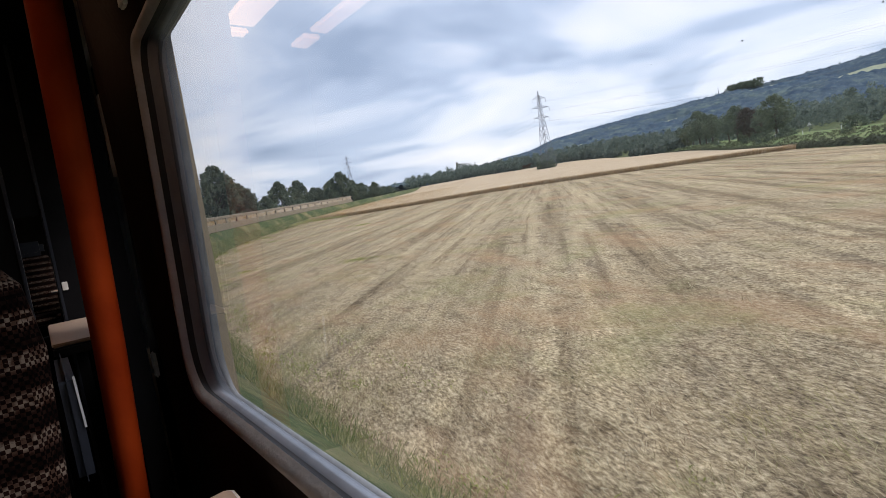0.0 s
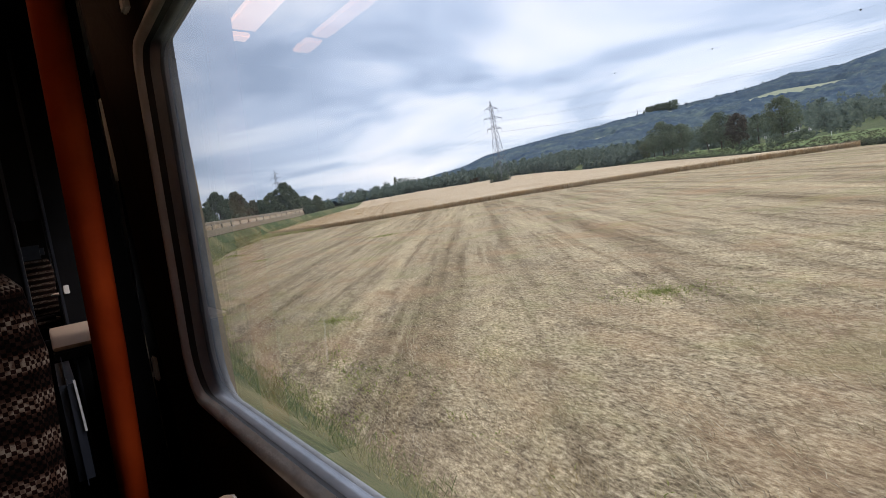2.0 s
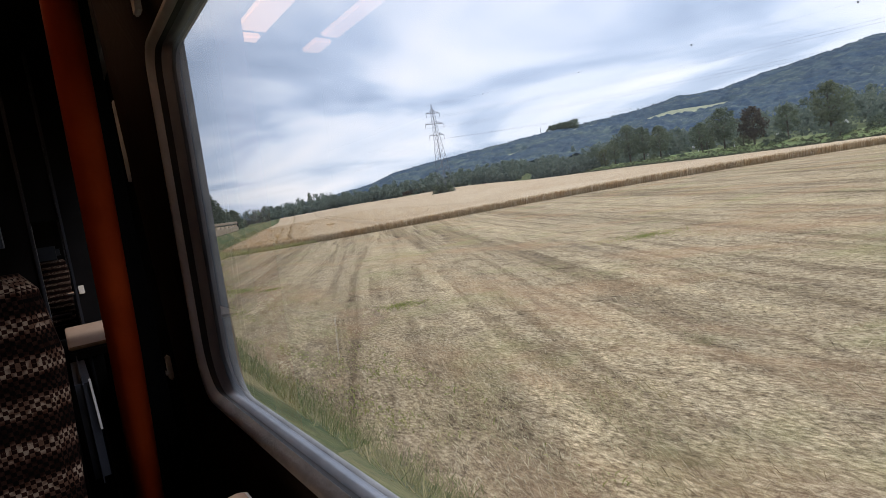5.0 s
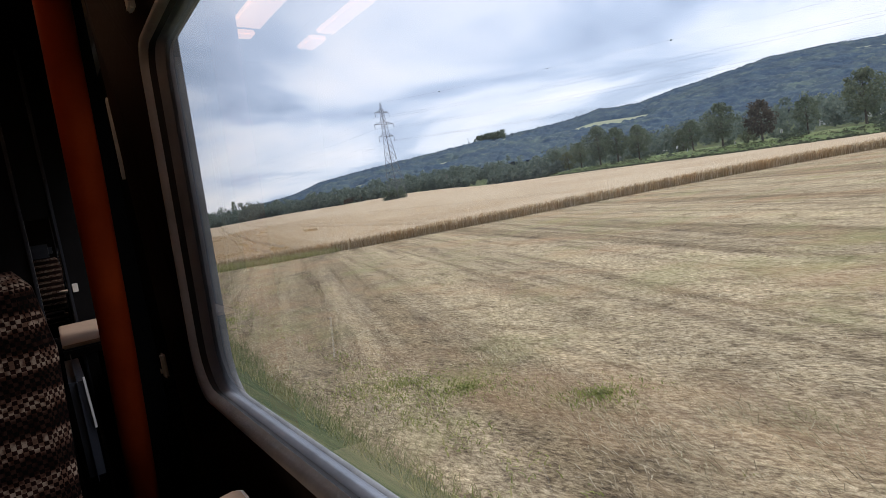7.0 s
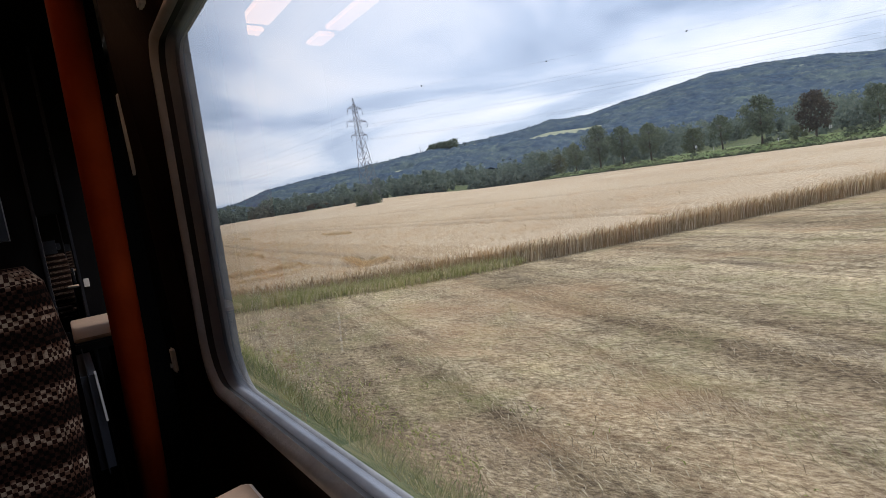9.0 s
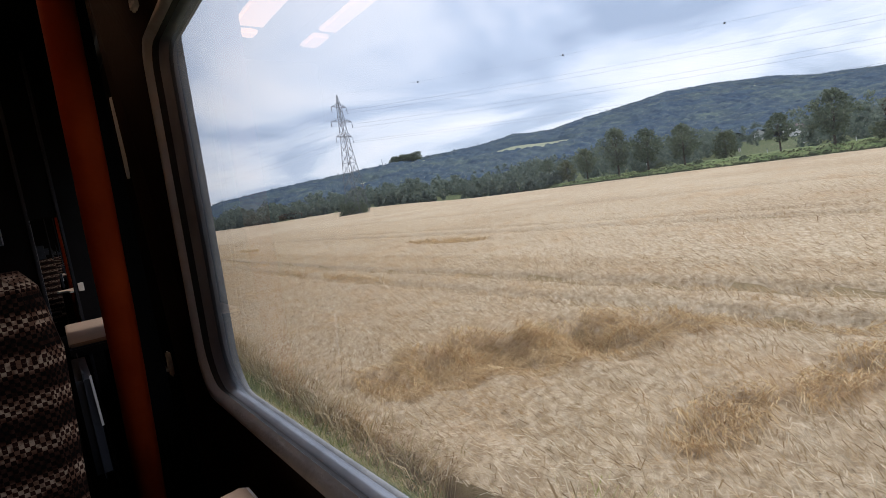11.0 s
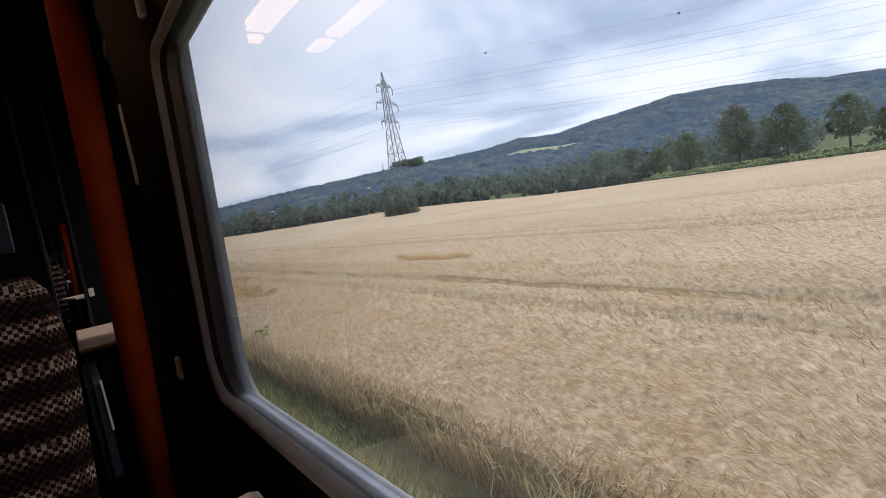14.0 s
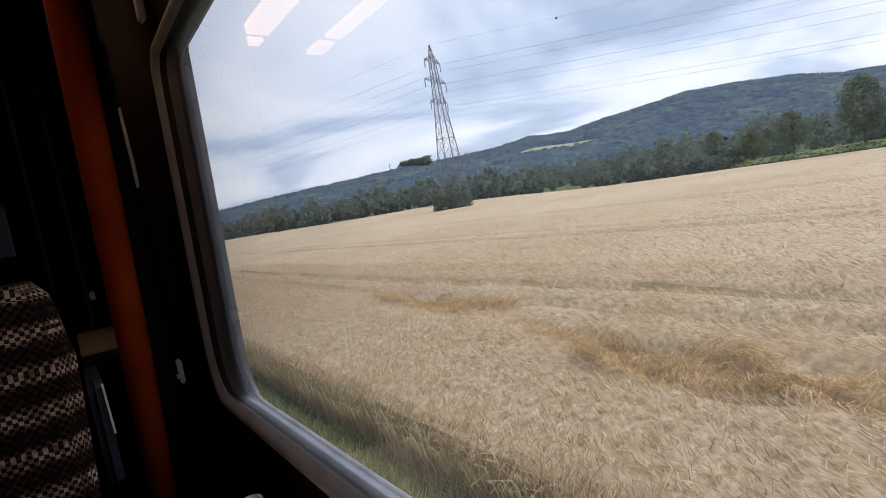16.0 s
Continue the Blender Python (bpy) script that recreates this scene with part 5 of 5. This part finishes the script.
def bay_partition():
    p = thing("draught_screen", "dark draught screen with a red padded edge beside the seat", "partition")
    bm = bmesh.new()
    n, rings_ = 20, []
    for x, r, z in ((0.081, 0.0265, -1.2), (0.088, 0.030, -0.67), (0.103, 0.034, -0.25), (0.113, 0.0367, 0.17), (0.121, 0.0375, 0.60), (0.1225, 0.038, 0.90)):
        rings_.append([bm.verts.new((x + r * math.cos(2 * math.pi * i / n), 1.54 + 0.04 * math.sin(2 * math.pi * i / n), z)) for i in range(n)])
    for a, b in zip(rings_, rings_[1:]):
        for i in range(n):
            bm.faces.new((a[i], a[(i + 1) % n], b[(i + 1) % n], b[i])).smooth = True
    part("red_edge", bm, RED, p, "red padded edge")
    # panel added behind the red edge to block light from windows ahead
    bm = bmesh.new(); box(bm, (0.120, 1.56, -1.2), (0.182, 1.59, 0.90), 0.008); part("panel", bm, BLACK, p, "black panel added to hide the windows ahead")
    return p


def bay_table():
    p = thing("table", "cream laminate table ahead of the seat", "table")
    bm = bmesh.new(); box(bm, (-0.008, 2.28, -0.318), (0.23, 2.96, -0.306), 0.004); part("tabletop", bm, CREAM, p)
    bm = bmesh.new(); box(bm, (-0.008, 2.274, -0.352), (0.23, 2.32, -0.319), 0.006); part("edge_trim", bm, NAVY, p, "grey-blue front lip")
    bm = bmesh.new(); box(bm, (0.10, 2.55, -1.2), (0.15, 2.62, -0.319), 0.004); part("leg", bm, BLACK, p)
    return p


def bay_flap():
    p = thing("folding_table", "cream folding table with a white edge under the window", "table")
    plan = [(0.196, 0.30), (0.196, 0.99), (0.186, 1.00), (0.10, 0.985), (0.03, 0.962), (-0.03, 0.925), (-0.06, 0.885), (-0.072, 0.83), (-0.064, 0.74), (-0.04, 0.66), (0.02, 0.58), (0.05, 0.50), (0.06, 0.30)]

    def slab(grow, z0, z1):
        bm_ = bmesh.new()
        cx, cy = 0.08, 0.7
        lo, hi = [[bm_.verts.new((x + grow * (1 if x > cx else -1) * (abs(x - cx) > 0.06), y + grow * (1 if y > cy else -1) * (abs(y - cy) > 0.1), z)) for x, y in plan] for z in (z0, z1)]
        bm_.faces.new(lo)
        bm_.faces.new(hi)
        for i in range(len(plan)):
            j = (i + 1) % len(plan)
            bm_.faces.new((lo[i], lo[j], hi[j], hi[i]))
        bmesh.ops.recalc_face_normals(bm_, faces=bm_.faces)
        return bm_

    part("tabletop", slab(0.0, -0.472, -0.450), CREAM, p)
    part("edge_trim", slab(0.006, -0.469, -0.454), WHITE, p, "white plastic edge")
    bm = bmesh.new(); beam(bm, (0.205, 0.60, -0.85), (0.17, 0.86, -0.474), 0.02); part("bracket", bm, BLACK, p)
    return p


def bay_glint():
    # a glint on the dark panel, built as a pale tapered strip
    p = thing("grab_handle", "slim metal strip added for a glint on the dark panel", "grab handle")
    bm = bmesh.new()
    rows = [[bm.verts.new((0.232 + y, 1.86 + x, z)) for x, y in ((-w, 0), (-w * 0.5, -0.008), (w * 0.5, -0.008), (w, 0))] for z, w in ((0.19, 0.006), (0.21, 0.014), (0.34, 0.026), (0.415, 0.030), (0.425, 0.02))]
    for a, b in zip(rows, rows[1:]):
        for i in range(4):
            bm.faces.new((a[i], a[(i + 1) % 4], b[(i + 1) % 4], b[i]))
    part("glint_strip", bm, ALU, p)
    return p


def bay_hook():
    p = thing("coat_hook", "small pale coat hook on the wall", "hook")
    bm = bmesh.new(); box(bm, (0.236, 1.95, -0.44), (0.2495, 1.99, -0.36), 0.005); part("hook_plate", bm, WHITE, p)
    bm = bmesh.new(); beam(bm, (0.235, 1.97, -0.42), (0.205, 1.965, -0.39), 0.012); beam(bm, (0.205, 1.965, -0.39), (0.200, 1.965, -0.365), 0.012); part("hook_arm", bm, ALU, p)
    return p


def bay_spot():
    # unidentified pale spot, built as a small white plate
    p = thing("reservation_card", "small white plate built for a pale spot", "card")
    bm = bmesh.new(); box(bm, (0.074, 2.978, -0.172), (0.096, 2.984, -0.134), 0.002); part("card", bm, WHITE, p)
    return p


def bay_view_block():
    p = thing("bulkhead", "dark bulkhead added to hide farther bays, open on the camera's way", "partition")
    # added panels hide farther windows and lamps; the gap lets the camera through
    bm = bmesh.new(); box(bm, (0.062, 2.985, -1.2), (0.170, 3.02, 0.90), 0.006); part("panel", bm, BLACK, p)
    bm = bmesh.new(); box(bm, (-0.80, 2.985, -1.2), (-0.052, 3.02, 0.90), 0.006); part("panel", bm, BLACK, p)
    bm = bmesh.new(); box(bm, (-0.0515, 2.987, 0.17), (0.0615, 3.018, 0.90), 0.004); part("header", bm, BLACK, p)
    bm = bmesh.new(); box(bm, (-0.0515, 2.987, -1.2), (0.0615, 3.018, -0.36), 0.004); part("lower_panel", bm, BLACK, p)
    for x in (0.056, -0.058):
        bm = bmesh.new(); box(bm, (x, 2.975, -1.2), (x + 0.014, 3.03, 0.90), 0.004); part("edge_trim", bm, NAVY, p, "blue-black edge strip")
    return p


def bay_lamp(b0, b1, ends):
    p = thing("ceiling_light", "long warm strip light under the carriage ceiling", "ceiling light", group="strip lights")
    for i, (a0, a1) in enumerate(ends):
        bm = bmesh.new(); box(bm, (b0, a0, 0.850), (b1, a1, 0.872), 0.006); part("diffuser", bm, LAMP, p, "warm glowing diffuser")
    bm = bmesh.new(); box(bm, (b0 - 0.008, ends[0][0], 0.873), (b1 + 0.008, ends[-1][1], 0.918), 0.004); part("housing", bm, BLACK, p)
    return p


kit = [bay_window(), bay_wall(), bay_seat(), bay_partition(), bay_table(), bay_flap(), bay_glint(), bay_hook(), bay_spot(), bay_view_block(),
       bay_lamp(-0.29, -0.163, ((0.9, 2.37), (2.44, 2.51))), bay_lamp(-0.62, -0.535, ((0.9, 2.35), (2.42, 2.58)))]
# the bay copied to each half-second place of the camera
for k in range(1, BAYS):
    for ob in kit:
        copy_thing(ob, coach(VIEW_STEP * k))
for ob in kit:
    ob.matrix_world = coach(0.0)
# black end wall added to shut out the light and trees ahead
bm = bmesh.new()
box(bm, (-2.5, 3.9, -1.25), (0.36, 3.98, 0.98))
box(bm, (0.31, 1.70, -1.25), (0.36, 3.895, 0.9))
me = bpy.data.meshes.new("wall_end")
bm.to_mesh(me); bm.free()
me.materials.append(BLACK)
ob = new("wall_end", me); ob.matrix_world = coach(16.0)
tagged(ob, "dark wall added to close off the carriage's end", "wall", kind="structure")
